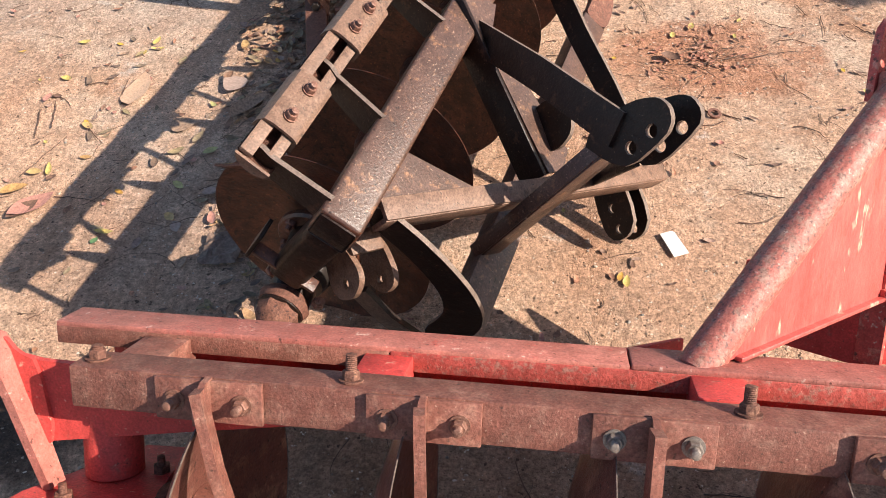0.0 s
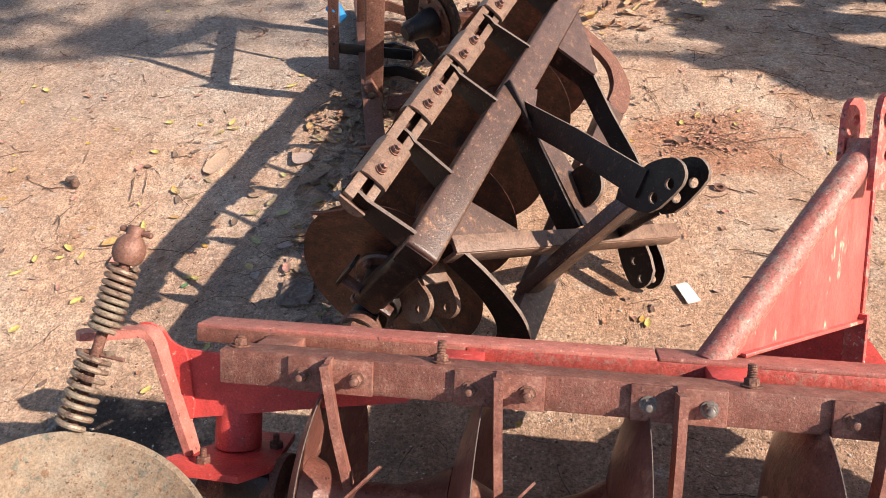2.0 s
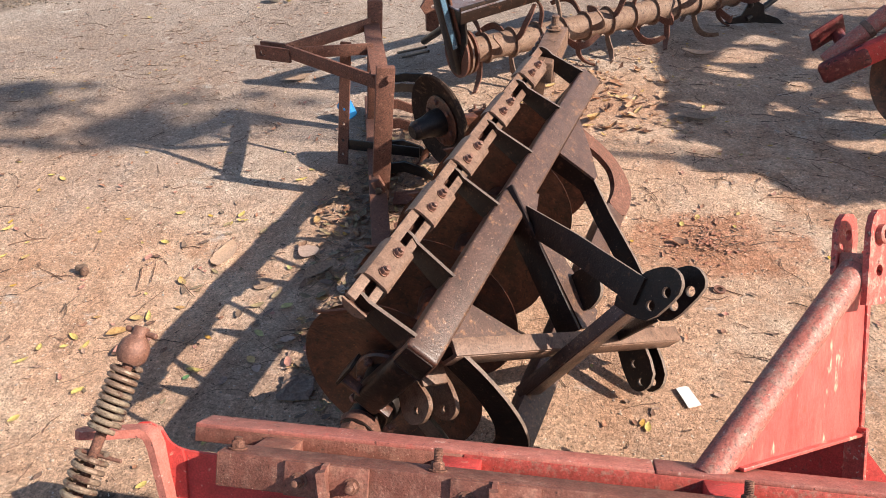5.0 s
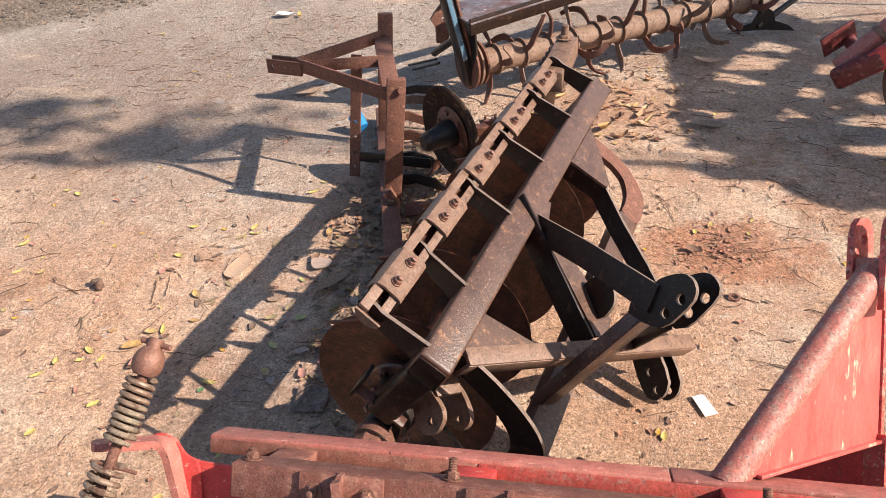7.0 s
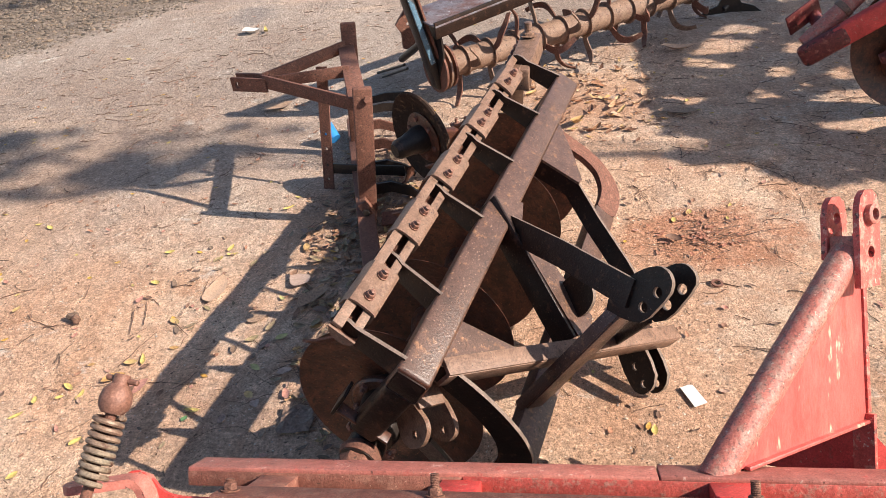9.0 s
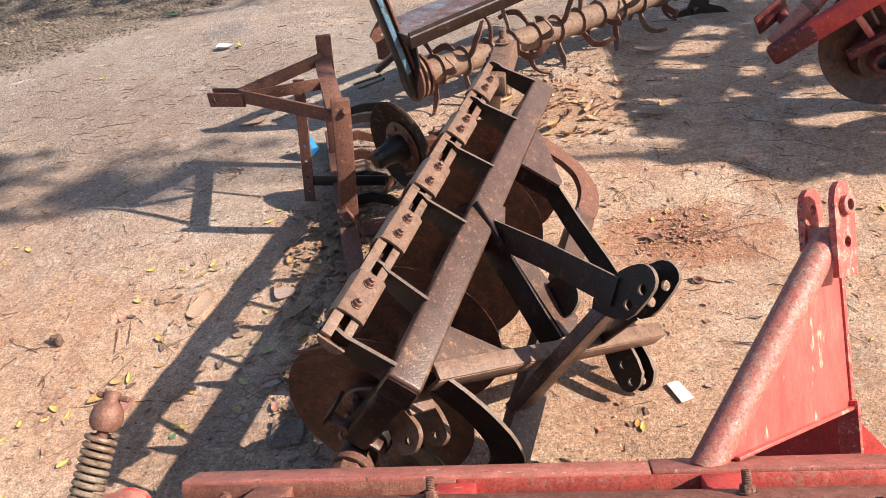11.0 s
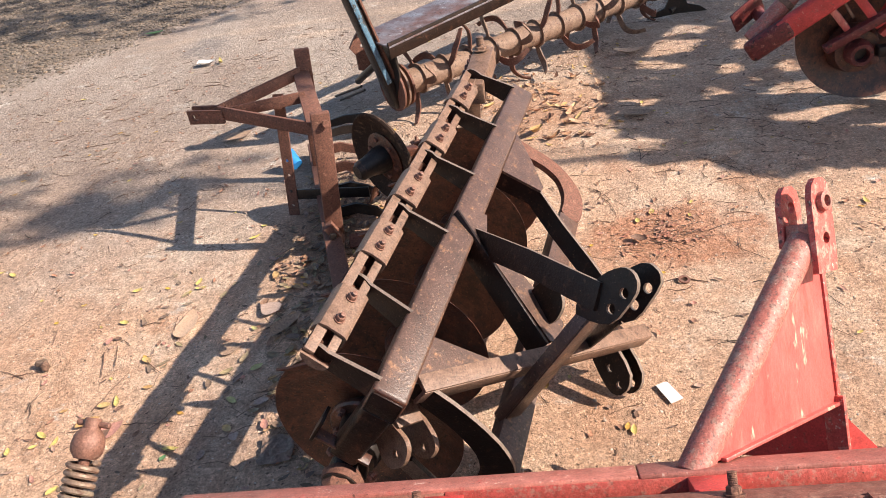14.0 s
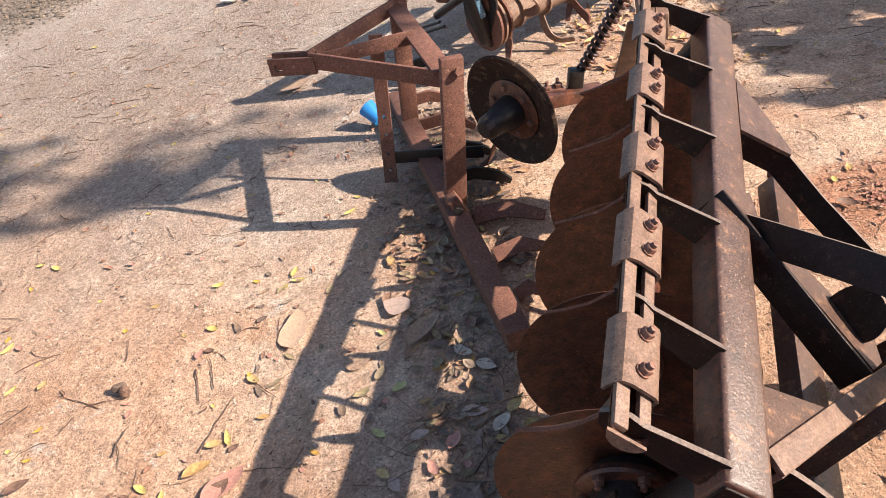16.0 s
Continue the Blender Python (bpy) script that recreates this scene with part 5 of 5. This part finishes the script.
def litter():
    # the leaves that stand out
    one_leaf(TANLEAF, "large dry tan leaf lying on the sand", -1.09, 2.17, 0.165, 0.10, 1.55, 0.18, 0.12, 0.008, (0.05, -0.25), 0.2)
    one_leaf(PINKGREY, "round pink-grey dry leaf among leaf litter", -0.764, 2.205, 0.10, 0.088, 2.6, 0.15, 0.1, 0.006, (0, 0.1), -0.1)
    one_leaf(GREYLEAF, "long folded grey leaf among leaf litter", -0.68, 2.07, 0.16, 0.065, 0.95, 0.3, 0.7, 0.004)
    one_leaf(GREYLEAF, "flat grey leaf half in shade", -0.885, 2.0, 0.09, 0.075, 0.3, 0.1, 0.1, 0.002, tip=-0.1)
    one_leaf(GREYLEAF, "long grey leaf curled on the shaded ground", 0.95, 3.53, 0.21, 0.075, -0.15, 0.25, 0.5, 0.004)
    one_leaf(TANLEAF, "curled yellow-brown leaf near the tiller", 1.13, 4.47, 0.20, 0.075, -0.15, 0.45, 0.5, 0.004)
    one_leaf(DRY, "reddish dry leaf beside dry twigs", 0.70, 2.33, 0.07, 0.04, -0.5, 0.4, 0.6, 0.006)
    one_leaf(GREYLEAF, "broad grey leaf on the far sand", -1.27, 4.0, 0.20, 0.10, 0.6, 0.15, 0.2, 0.004)
    one_leaf(DRY, "small brown leaf lying near the wheel", -1.25, 1.60, 0.10, 0.05, 0.9, 0.2, 0.3, 0.003)
    one_leaf(GREEN, "small green leaf on the sand", -1.0, 1.495, 0.028, 0.018, 1.2, 0.3, 0.3)
    one_leaf(GREEN, "torn green leaf on the far sand", -2.60, 6.72, 0.17, 0.06, 0.3, 0.3, 0.5, 0.004)
    one_leaf(YELLOW, "bright yellow leaf on the sand", 0.461, 1.35, 0.042, 0.018, 1.5, 0.25, 0.5)
    one_leaf(DRY, "orange-brown leaf scrap on the sand", 0.482, 1.41, 0.03, 0.012, 1.7, 0.4, 0.3)
    spots = ((-1.455, 1.638), (-1.40, 1.60), (-1.548, 1.574), (-1.558, 1.502), (-1.445, 1.253), (-1.312, 1.391), (-1.24, 1.775), (-2.15, 2.776), (-2.06, 2.734), (-1.384, 2.463),
             (-1.36, 2.241), (-0.932, 2.777), (-1.99, 2.09), (-2.08, 2.29), (-1.106, 2.43), (-1.113, 2.475), (-2.65, 5.15), (-1.79, 3.60), (0.80, 2.53), (1.30, 2.15), (-0.99, 1.53), (1.05, 3.55), (1.02, 3.68), (0.72, 2.48), (1.62, 2.42), (-0.95, 1.05))
    for x, y in spots:
        one_leaf(YELLOW, "small yellow leaf fallen on the sand", x + RNG.uniform(-0.01, 0.01), y, RNG.uniform(0.035, 0.062), RNG.uniform(0.014, 0.024), RNG.uniform(0, 6.3), 0.35, 0.5)
    for mt, label, spots in (
            (GREENISH, "yellow-green leaf fallen beside the harrow", ((-0.76, 1.87, 0.05, 0.6), (-0.81, 2.10, 0.035, 2.4), (-0.82, 1.72, 0.05, -0.6))),
            (ORANGE, "orange-brown dry leaf lying on the sand", ((-0.69, 1.80, 0.035, 0.5), (-0.64, 1.91, 0.05, 0.2), (-0.56, 2.21, 0.04, 0.4), (-1.31, 1.68, 0.085, 0.6), (-1.42, 1.75, 0.03, 0.4), (-1.15, 1.84, 0.04, 0.1))),
            (PINKGREY, "pink-grey dry leaf on the shaded ground", ((-0.71, 1.69, 0.055, 0.3), (-0.78, 1.55, 0.05, -1.0), (-0.56, 1.73, 0.075, 0.0))),
            (PINKRED, "pink-brown dry leaf lying on the sand", ((-0.68, 1.58, 0.055, 2.0), (-0.59, 1.57, 0.035, -1.0), (-0.62, 1.65, 0.06, 1.1), (-1.39, 2.13, 0.045, 1.5), (-1.23, 1.62, 0.14, 0.8))),
            (OCHRE, "ochre leaf fallen on the sand", ((-0.81, 1.59, 0.045, -0.7), (-0.45, 1.73, 0.06, 0.9), (-1.28, 1.76, 0.05, 0.2), (-1.20, 1.99, 0.05, -0.5), (-1.88, 2.09, 0.04, 1.2))),
            (PALE, "pale dry leaf beside the cultivator beam", ((-0.57, 1.96, 0.065, -0.6), (-0.51, 1.89, 0.065, -0.5), (-0.49, 1.68, 0.07, 0.9))),
            (DRY, "brown dry leaf scrap on the sand", ((-0.65, 1.72, 0.05, 1.0), (-1.36, 2.14, 0.035, 0.0), (-1.22, 1.74, 0.035, 0.8), (-1.81, 1.70, 0.075, 0.6)))):
        for x, y, size, yaw in spots:
            one_leaf(mt, label, x, y, size, size * RNG.uniform(0.42, 0.62), yaw, RNG.uniform(0.15, 0.35), RNG.uniform(0.2, 0.5), 0.003)
    bm = bmesh.new()
    bmesh.ops.create_grid(bm, x_segments=14, y_segments=12, size=0.055, matrix=Matrix.Translation((-0.615, 1.455, 0)))
    for v in bm.verts:
        e = noise.noise(v.co * 22)
        v.co.x += 0.012 * noise.noise(v.co * 30 + Vector((3, 0, 0)))
        v.co.y += 0.014 * noise.noise(v.co * 30 + Vector((0, 7, 0)))
        v.co.z = ground_height(v.co.x, v.co.y) + 0.012 + 0.020 * abs(e) + 0.008 * noise.noise(v.co * 70)
    bmesh.ops.solidify(bm, geom=list(bm.faces), thickness=0.002)
    single("bark_scrap", bm, GREYLEAF, "crumpled grey scrap of bark beside the disc", "bark")
    # the many
    s = Soup()
    for x, y in scatter(350, -3.4, 2.5, 2.6, 6.2):
        s.leaf(x, y, RNG.uniform(0.015, 0.05), RNG.uniform(0.006, 0.016), RNG.uniform(0, 6.3), RNG.uniform(0.1, 0.7), RNG.uniform(0.1, 0.9), z=RNG.uniform(0, 0.004))
    for x, y in scatter(900, -3.2, 2.6, 0.6, 5.6):
        s.leaf(x, y, RNG.uniform(0.012, 0.04), RNG.uniform(0.006, 0.018), RNG.uniform(0, 6.3), RNG.uniform(0.1, 0.6), RNG.uniform(0.1, 0.7), z=RNG.uniform(0, 0.003))
    red = Soup()
    for k in range(110):
        a, r = RNG.uniform(0, 6.3), abs(RNG.gauss(0, 0.12))
        red.leaf(0.80 + r * math.cos(a) * 1.3, 2.36 + r * math.sin(a), RNG.uniform(0.010, 0.032), RNG.uniform(0.005, 0.013), RNG.uniform(0, 6.3), 0.4, 0.4, z=RNG.uniform(0, 0.006))
    s.make("leaf_litter", DRY, "small brown dry leaves strewn over the sand", "leaves", kind="stuff")
    red.make("leaf_litter", REDLEAF, "reddish leaf scraps gathered round dry twigs", "leaves", kind="stuff")
    s = Soup()
    for x, y in scatter(130, 0.15, 0.90, 3.35, 4.35):
        L = RNG.uniform(0.02, 0.07) if RNG.random() < 0.9 else RNG.uniform(0.07, 0.12)
        s.leaf(x, y, L, L * RNG.uniform(0.22, 0.5), RNG.uniform(0, 6.3), RNG.uniform(0.1, 0.8), RNG.uniform(0.1, 0.9), z=RNG.uniform(0, 0.012), tilt=(RNG.uniform(-0.3, 0.3), RNG.uniform(-0.3, 0.3)), tip=RNG.uniform(-0.3, 1.2))
    for x, y in scatter(110, -0.80, -0.25, 2.3, 3.5):
        L = RNG.uniform(0.02, 0.06)
        s.leaf(x, y, L, L * RNG.uniform(0.25, 0.5), RNG.uniform(0, 6.3), RNG.uniform(0.1, 0.7), RNG.uniform(0.1, 0.8), z=RNG.uniform(0, 0.008))
    for x, y in scatter(110, 0.0, 1.0, 3.3, 4.7):
        L = RNG.uniform(0.015, 0.05)
        s.leaf(x, y, L, L * RNG.uniform(0.2, 0.45), RNG.uniform(0, 6.3), RNG.uniform(0.1, 0.7), RNG.uniform(0.1, 0.8))
    s.make("leaf_litter", ORANGE, "orange-brown dry leaves under the tiller and cultivator", "leaves", kind="stuff")
    s = Soup()
    for k in range(130):
        t = RNG.random()
        x = -0.55 - 0.16 * t + RNG.gauss(0, 0.08)
        y = 1.55 + 1.35 * t + RNG.gauss(0, 0.10)
        L = RNG.uniform(0.02, 0.055)
        s.leaf(x, y, L, L * RNG.uniform(0.3, 0.55), RNG.uniform(0, 6.3), RNG.uniform(0.1, 0.5), RNG.uniform(0.1, 0.6), z=RNG.uniform(0, 0.008), tilt=(RNG.uniform(-0.2, 0.2), RNG.uniform(-0.2, 0.2)))
    for k in range(130):
        t = RNG.random()
        x, y = -0.42 - 0.2 * t - abs(RNG.gauss(0, 0.10)), 1.15 + 1.9 * t + RNG.gauss(0, 0.1)
        L = RNG.uniform(0.012, 0.045)
        s.leaf(x, y, L, L * RNG.uniform(0.2, 0.5), RNG.uniform(0, 6.3), RNG.uniform(0.1, 0.6), RNG.uniform(0.1, 0.7))
    for x, y in scatter(40, -1.3, -0.7, 1.2, 2.6):
        L = RNG.uniform(0.02, 0.06)
        s.leaf(x, y, L, L * RNG.uniform(0.3, 0.55), RNG.uniform(0, 6.3), RNG.uniform(0.1, 0.5), RNG.uniform(0.1, 0.6))
    for x, y in scatter(120, -0.62, -0.35, 2.3, 3.5):
        L = RNG.uniform(0.025, 0.07)
        s.leaf(x, y, L, L * RNG.uniform(0.35, 0.6), RNG.uniform(0, 6.3), RNG.uniform(0.1, 0.6), RNG.uniform(0.1, 0.8), z=RNG.uniform(0, 0.014))
    s.make("leaf_litter", GREYLEAF, "grey-brown leaf litter heaped beside the harrow", "leaves", kind="stuff")
    s = Soup()
    for k in range(150):
        t = RNG.random()
        x, y = -0.47 - 0.16 * t + RNG.gauss(0, 0.11), 1.25 + 1.5 * t + RNG.gauss(0, 0.12)
        L = RNG.uniform(0.015, 0.05) if RNG.random() < 0.92 else RNG.uniform(0.05, 0.08)
        s.leaf(x, y, L, L * RNG.uniform(0.25, 0.6), RNG.uniform(0, 6.3), RNG.uniform(0.1, 0.7), RNG.uniform(0.1, 0.9), z=RNG.uniform(0, 0.006), tilt=(RNG.uniform(-0.25, 0.25), RNG.uniform(-0.25, 0.25)), tip=RNG.uniform(-0.3, 1.0))
    s.make("leaf_litter", MOULD, "brown and ochre leaf litter in the harrow's shade", "leaves", kind="stuff")
    s = Soup()
    for x, y in scatter(150, -3.0, 2.4, 0.8, 5.4):
        s.leaf(x, y, RNG.uniform(0.018, 0.035), RNG.uniform(0.008, 0.016), RNG.uniform(0, 6.3), 0.3, 0.4)
    s.make("yellow_leaf_litter", YELLOW, "tiny yellow leaves strewn over the sand", "leaves", kind="stuff")
    s = Soup()
    for x, y in scatter(950, -3.2, 2.6, 0.5, 5.6):
        s.twig(x, y, RNG.uniform(0.025, 0.13) if RNG.random() < 0.88 else RNG.uniform(0.13, 0.26), RNG.uniform(0, 6.3), RNG.uniform(-1.9, 1.9), RNG.uniform(0.0009, 0.0024))
    for x, y in scatter(300, -3.4, 2.3, 2.7, 6.2):
        s.twig(x, y, RNG.uniform(0.02, 0.10), RNG.uniform(0, 6.3), RNG.uniform(-1.2, 1.2), RNG.uniform(0.0012, 0.003))
    for x, y in scatter(90, -0.80, -0.4, 1.5, 2.9):
        s.twig(x, y, RNG.uniform(0.05, 0.22), RNG.uniform(0, 6.3), RNG.uniform(-0.8, 0.8), RNG.uniform(0.0008, 0.002), 0.008)
    for k in range(40):
        a, r = RNG.uniform(0, 6.3), abs(RNG.gauss(0, 0.16))
        s.twig(0.82 + r * math.cos(a), 2.36 + r * math.sin(a) * 0.8, RNG.uniform(0.04, 0.2), RNG.uniform(-0.6, 0.6), RNG.uniform(-0.8, 0.8), RNG.uniform(0.0008, 0.0018), 0.004)
    for x, y in scatter(30, 0.8, 1.8, 2.9, 4.3):
        s.twig(x, y, RNG.uniform(0.05, 0.28), RNG.uniform(-0.9, 0.8), RNG.uniform(-0.9, 0.9), RNG.uniform(0.001, 0.0025))
    for x, y, length, yaw in ((-0.61, 1.71, 0.16, -0.7), (-0.58, 1.53, 0.20, 1.04), (-0.72, 1.74, 0.12, 0.21), (-0.56, 1.68, 0.11, 0.53), (-1.32, 1.74, 0.21, 1.21), (-1.56, 1.76, 0.11, 1.66),
                              (-1.57, 1.81, 0.10, -0.87), (-1.63, 2.15, 0.11, 1.67), (-1.39, 2.07, 0.15, -1.36), (-1.32, 1.98, 0.14, 1.86), (-1.20, 1.99, 0.11, -0.92), (-1.71, 1.97, 0.11, 0.26)):
        s.twig(x, y, length, yaw, RNG.uniform(-0.6, 0.6), RNG.uniform(0.0018, 0.0028), 0.002)
    s.make("twigs", TWIG, "thin dry brown twigs and stalks on the sand", "twigs", kind="stuff")
    s = Soup()
    for x, y in scatter(5200, -2.6, 2.2, 0.5, 4.6):
        s.stone(x, y, RNG.uniform(0.0018, 0.0045) if RNG.random() < 0.93 else RNG.uniform(0.004, 0.0065))
    s.make("pebbles", PEBBLE, "small pebbles and sand grains on the ground", "pebbles", kind="stuff")
    s = Soup()
    for k in range(26000):
        x, y = RNG.uniform(-6.0, -1.6), RNG.uniform(5.4, 10.0)
        if y - 5.35 < (x + 3.9) * 1.15 + RNG.gauss(0, 0.15) - 0.1:
            continue
        s.stone(x, y, RNG.uniform(0.005, 0.014) if RNG.random() < 0.9 else RNG.uniform(0.014, 0.028), 0.4, 0.35)
    s.make("gravel", GRAVEL, "dark gravel and debris at the edge of the yard", "gravel", kind="stuff", smooth=False)
    # single odd things
    bm = bmesh.new()
    for dx, dy, r in ((-0.015, 0.01, 0.016), (0.012, -0.008, 0.018), (0.0, 0.02, 0.011)):
        bmesh.ops.create_icosphere(bm, subdivisions=2, radius=r, matrix=Matrix.Translation((-1.60 + dx, 2.005 + dy, 0.016)))
    for v in bm.verts:
        v.co += Vector((noise.noise(v.co * 90), noise.noise(v.co * 90 + Vector((5, 1, 2))), noise.noise(v.co * 90 + Vector((1, 9, 4))))) * 0.006
    single("dirt_clod", bm, TWIG, "dark crumbled clod of dirt on the sand", "clod")
    bm = sheet([(-0.020, -0.042), (0.022, -0.042), (0.020, 0.036), (0.012, 0.042), (-0.018, 0.042)], [], (0.595, 1.482, 0.009), (0.92, 0.32, 0.04), (-0.32, 0.92, 0.02), 0.003)
    single("paper_scrap", bm, WHITE, "small white scrap of packaging on the sand", "litter")
    single("washer", lathe([(0, 0.012), (0, 0.021), (0.005, 0.021), (0.005, 0.012)], (0.796, 2.041, 0.006), (0.1, -0.1, 1), 24, closed=True), BOLT, "dull steel washer lying on the sand", "washer")
    single("cup", lathe([(0, 0), (0, 0.030), (0.085, 0.041), (0.085, 0.038), (0.004, 0.027), (0.004, 0)], (-0.815, 3.41, 0.045), (-0.40, 0.4, 0.35), 28), BLUE, "blue plastic cup lying behind the cultivator", "cup")
    s = Soup()
    s.leaf(-1.83, 5.53, 0.14, 0.09, 0.3, 0.5, 0.6, 0.004, tip=-0.1)
    s.make("paper_scrap", WHITE, "crumpled white paper scrap on the far sand", "litter")
    s = Soup()
    s.leaf(-1.72, 5.53, 0.03, 0.10, 0.2, 0.5, 0.6, 0.004, tip=-0.1)
    s.make("leaf", YELLOW, "yellow leaf standing beside the white scrap", "leaf", "fallen leaves")


litter()


# ---- shade trees outside the view ----
LEAFMAT = simple("green foliage", (0.05, 0.10, 0.02), (0.08, 0.13, 0.03), (0.04, 0.07, 0.02), rough=0.5, spread=0.3)
BARK = mat("grey bark", (0.20, 0.16, 0.12), (0.13, 0.10, 0.08), 0.9, 0.0, 9, 0.7, None, bump=0.8, bump_scale=40)


def shade_tree(foot, patches, height, label, gaps=(), size=(0.12, 0.24), deep=0.5, edge=None):
    """A tree whose clumps of leaves stand sunwards of the given patches of ground (x, y, rx, ry, leaves)."""
    t = thing("tree", Matrix.Translation((foot[0], foot[1], 0)), label, "tree", "shade trees")
    I = Matrix.Identity(4)
    way = Vector((-SUN_WAY.x, -SUN_WAY.y, 1.0))
    s = Soup()
    ends = []
    for x, y, rx, ry, n in patches:
        c = Vector((x, y, 0)) + way * height
        ends.append(c)
        for _ in range(n):
            a, r = RNG.uniform(0, 6.3), math.sqrt(RNG.random())
            g = Vector((x + rx * r * math.cos(a), y + ry * r * math.sin(a), 0))
            if any(inside(g, q) for q in gaps) or (edge and (g.y < edge(g.x) or g.x < 0.85 + 0.05 * (g.y - 3.6))):
                continue
            p = g + way * (height + RNG.uniform(-deep, deep))
            L, yaw, tx, ty = RNG.uniform(*size), RNG.uniform(0, 6.3), RNG.uniform(-0.5, 0.5), RNG.uniform(-0.5, 0.5)
            base = len(s.v)
            ex = Vector((math.cos(yaw), math.sin(yaw), tx)).normalized()
            ey = Vector((-math.sin(yaw), math.cos(yaw), ty)).normalized()
            for u, w in ((-0.5, 0), (-0.2, -0.24), (0.15, -0.2), (0.5, 0), (0.15, 0.2), (-0.2, 0.24)):
                s.v.append(tuple(p + ex * (u * L) + ey * (w * L)))
            s.f.append(tuple(range(base, base + 6)))
    me = bpy.data.meshes.new("crown")
    me.from_pydata(s.v, [], s.f)
    me.transform(WORLD[t].inverted())
    me.materials.append(LEAFMAT)
    cr = new("crown", me)
    cr.parent = t
    top = Vector((foot[0] + 0.1, foot[1], height * 0.72))
    part("trunk", pipe([(foot[0], foot[1], -0.1), (foot[0] + 0.05, foot[1] - 0.03, height * 0.3), top], 0.17, 14, r_end=0.10), BARK, t, frame_m=I)
    for c in ends:
        mid = top.lerp(c, 0.5) + Vector((0, 0, 0.25))
        part("limb", pipe([top - Vector((0, 0, 0.1)), mid, c], 0.022, 8, r_end=0.006), BARK, t, frame_m=I)
    return t


def front(x):
    """The front edge of the shade on the ground."""
    return 3.06 - 0.9 * max(0.0, min(0.42, x - 0.78)) + 0.03 * math.sin(9 * x)


GAPS = [((1.38, 4.69), (1.54, 4.89), (1.70, 4.76), (1.63, 4.68)), ((1.18, 4.36), (1.36, 4.65), (1.59, 4.54), (1.50, 4.35)), ((1.12, 4.19), (1.18, 4.32), (1.39, 4.18), (1.36, 4.10)),
        ((1.52, 3.96), (1.59, 4.12), (1.67, 4.03), (1.63, 3.93)), ((1.72, 4.32), (1.81, 4.46), (1.87, 4.39), (1.81, 4.29)), ((1.85, 3.95), (1.96, 4.0), (1.94, 3.85), (1.86, 3.86)),
        ((1.62, 3.56), (1.76, 3.68), (1.93, 3.67), (1.98, 3.44)), ((1.48, 3.27), (1.83, 3.34), (2.22, 3.42), (2.05, 3.0)), ((1.32, 3.62), (1.41, 3.77), (1.48, 3.69), (1.45, 3.59)),
        ((0.88, 3.66), (0.94, 3.77), (1.14, 3.71), (1.04, 3.62)), ((0.76, 3.15), (0.80, 3.28), (0.99, 3.23), (1.01, 3.11))]


def inside(g, quad):
    """Whether a point lies in a four-cornered gap or a leaf's breadth outside it."""
    s = [(quad[k][0] - quad[k - 1][0]) * (g.y - quad[k - 1][1]) - (quad[k][1] - quad[k - 1][1]) * (g.x - quad[k - 1][0]) for k in range(4)]
    w = 0.0025
    return min(s) > -w or max(s) < w


# stand-in with cut gaps for the right-hand shade; its true caster is unknown
shade_tree((6.4, 4.9), [(1.15, 4.1, 0.42, 0.75, 3500), (1.75, 3.6, 0.60, 0.80, 4600), (2.1, 4.6, 0.8, 0.7, 4600), (1.35, 5.2, 0.6, 0.5, 2200), (1.05, 3.35, 0.42, 0.40, 1900), (1.75, 2.95, 0.60, 0.34, 2100), (2.5, 3.1, 0.7, 0.5, 1300), (0.6, 5.8, 0.6, 0.5, 600)], 2.4,
           "unseen low leafy stand-in that casts the right-hand shade", GAPS, (0.05, 0.09), 0.25, front)
shade_tree((9.4, 1.0), [(-2.4, 3.45, 1.0, 0.45, 80), (-1.75, 3.3, 0.5, 0.3, 50), (-1.6, 3.6, 0.5, 0.3, 25), (-3.2, 3.5, 0.7, 0.4, 55), (-1.95, 3.25, 0.28, 0.13, 45)], 7.5, "leafy green tree with a sparse crown beside the yard")
shade_tree((9.2, 5.0), [(-2.4, 7.2, 1.2, 0.5, 90), (-4.6, 8.2, 1.6, 1.2, 600)], 7.5, "leafy green tree at the edge of the yard")
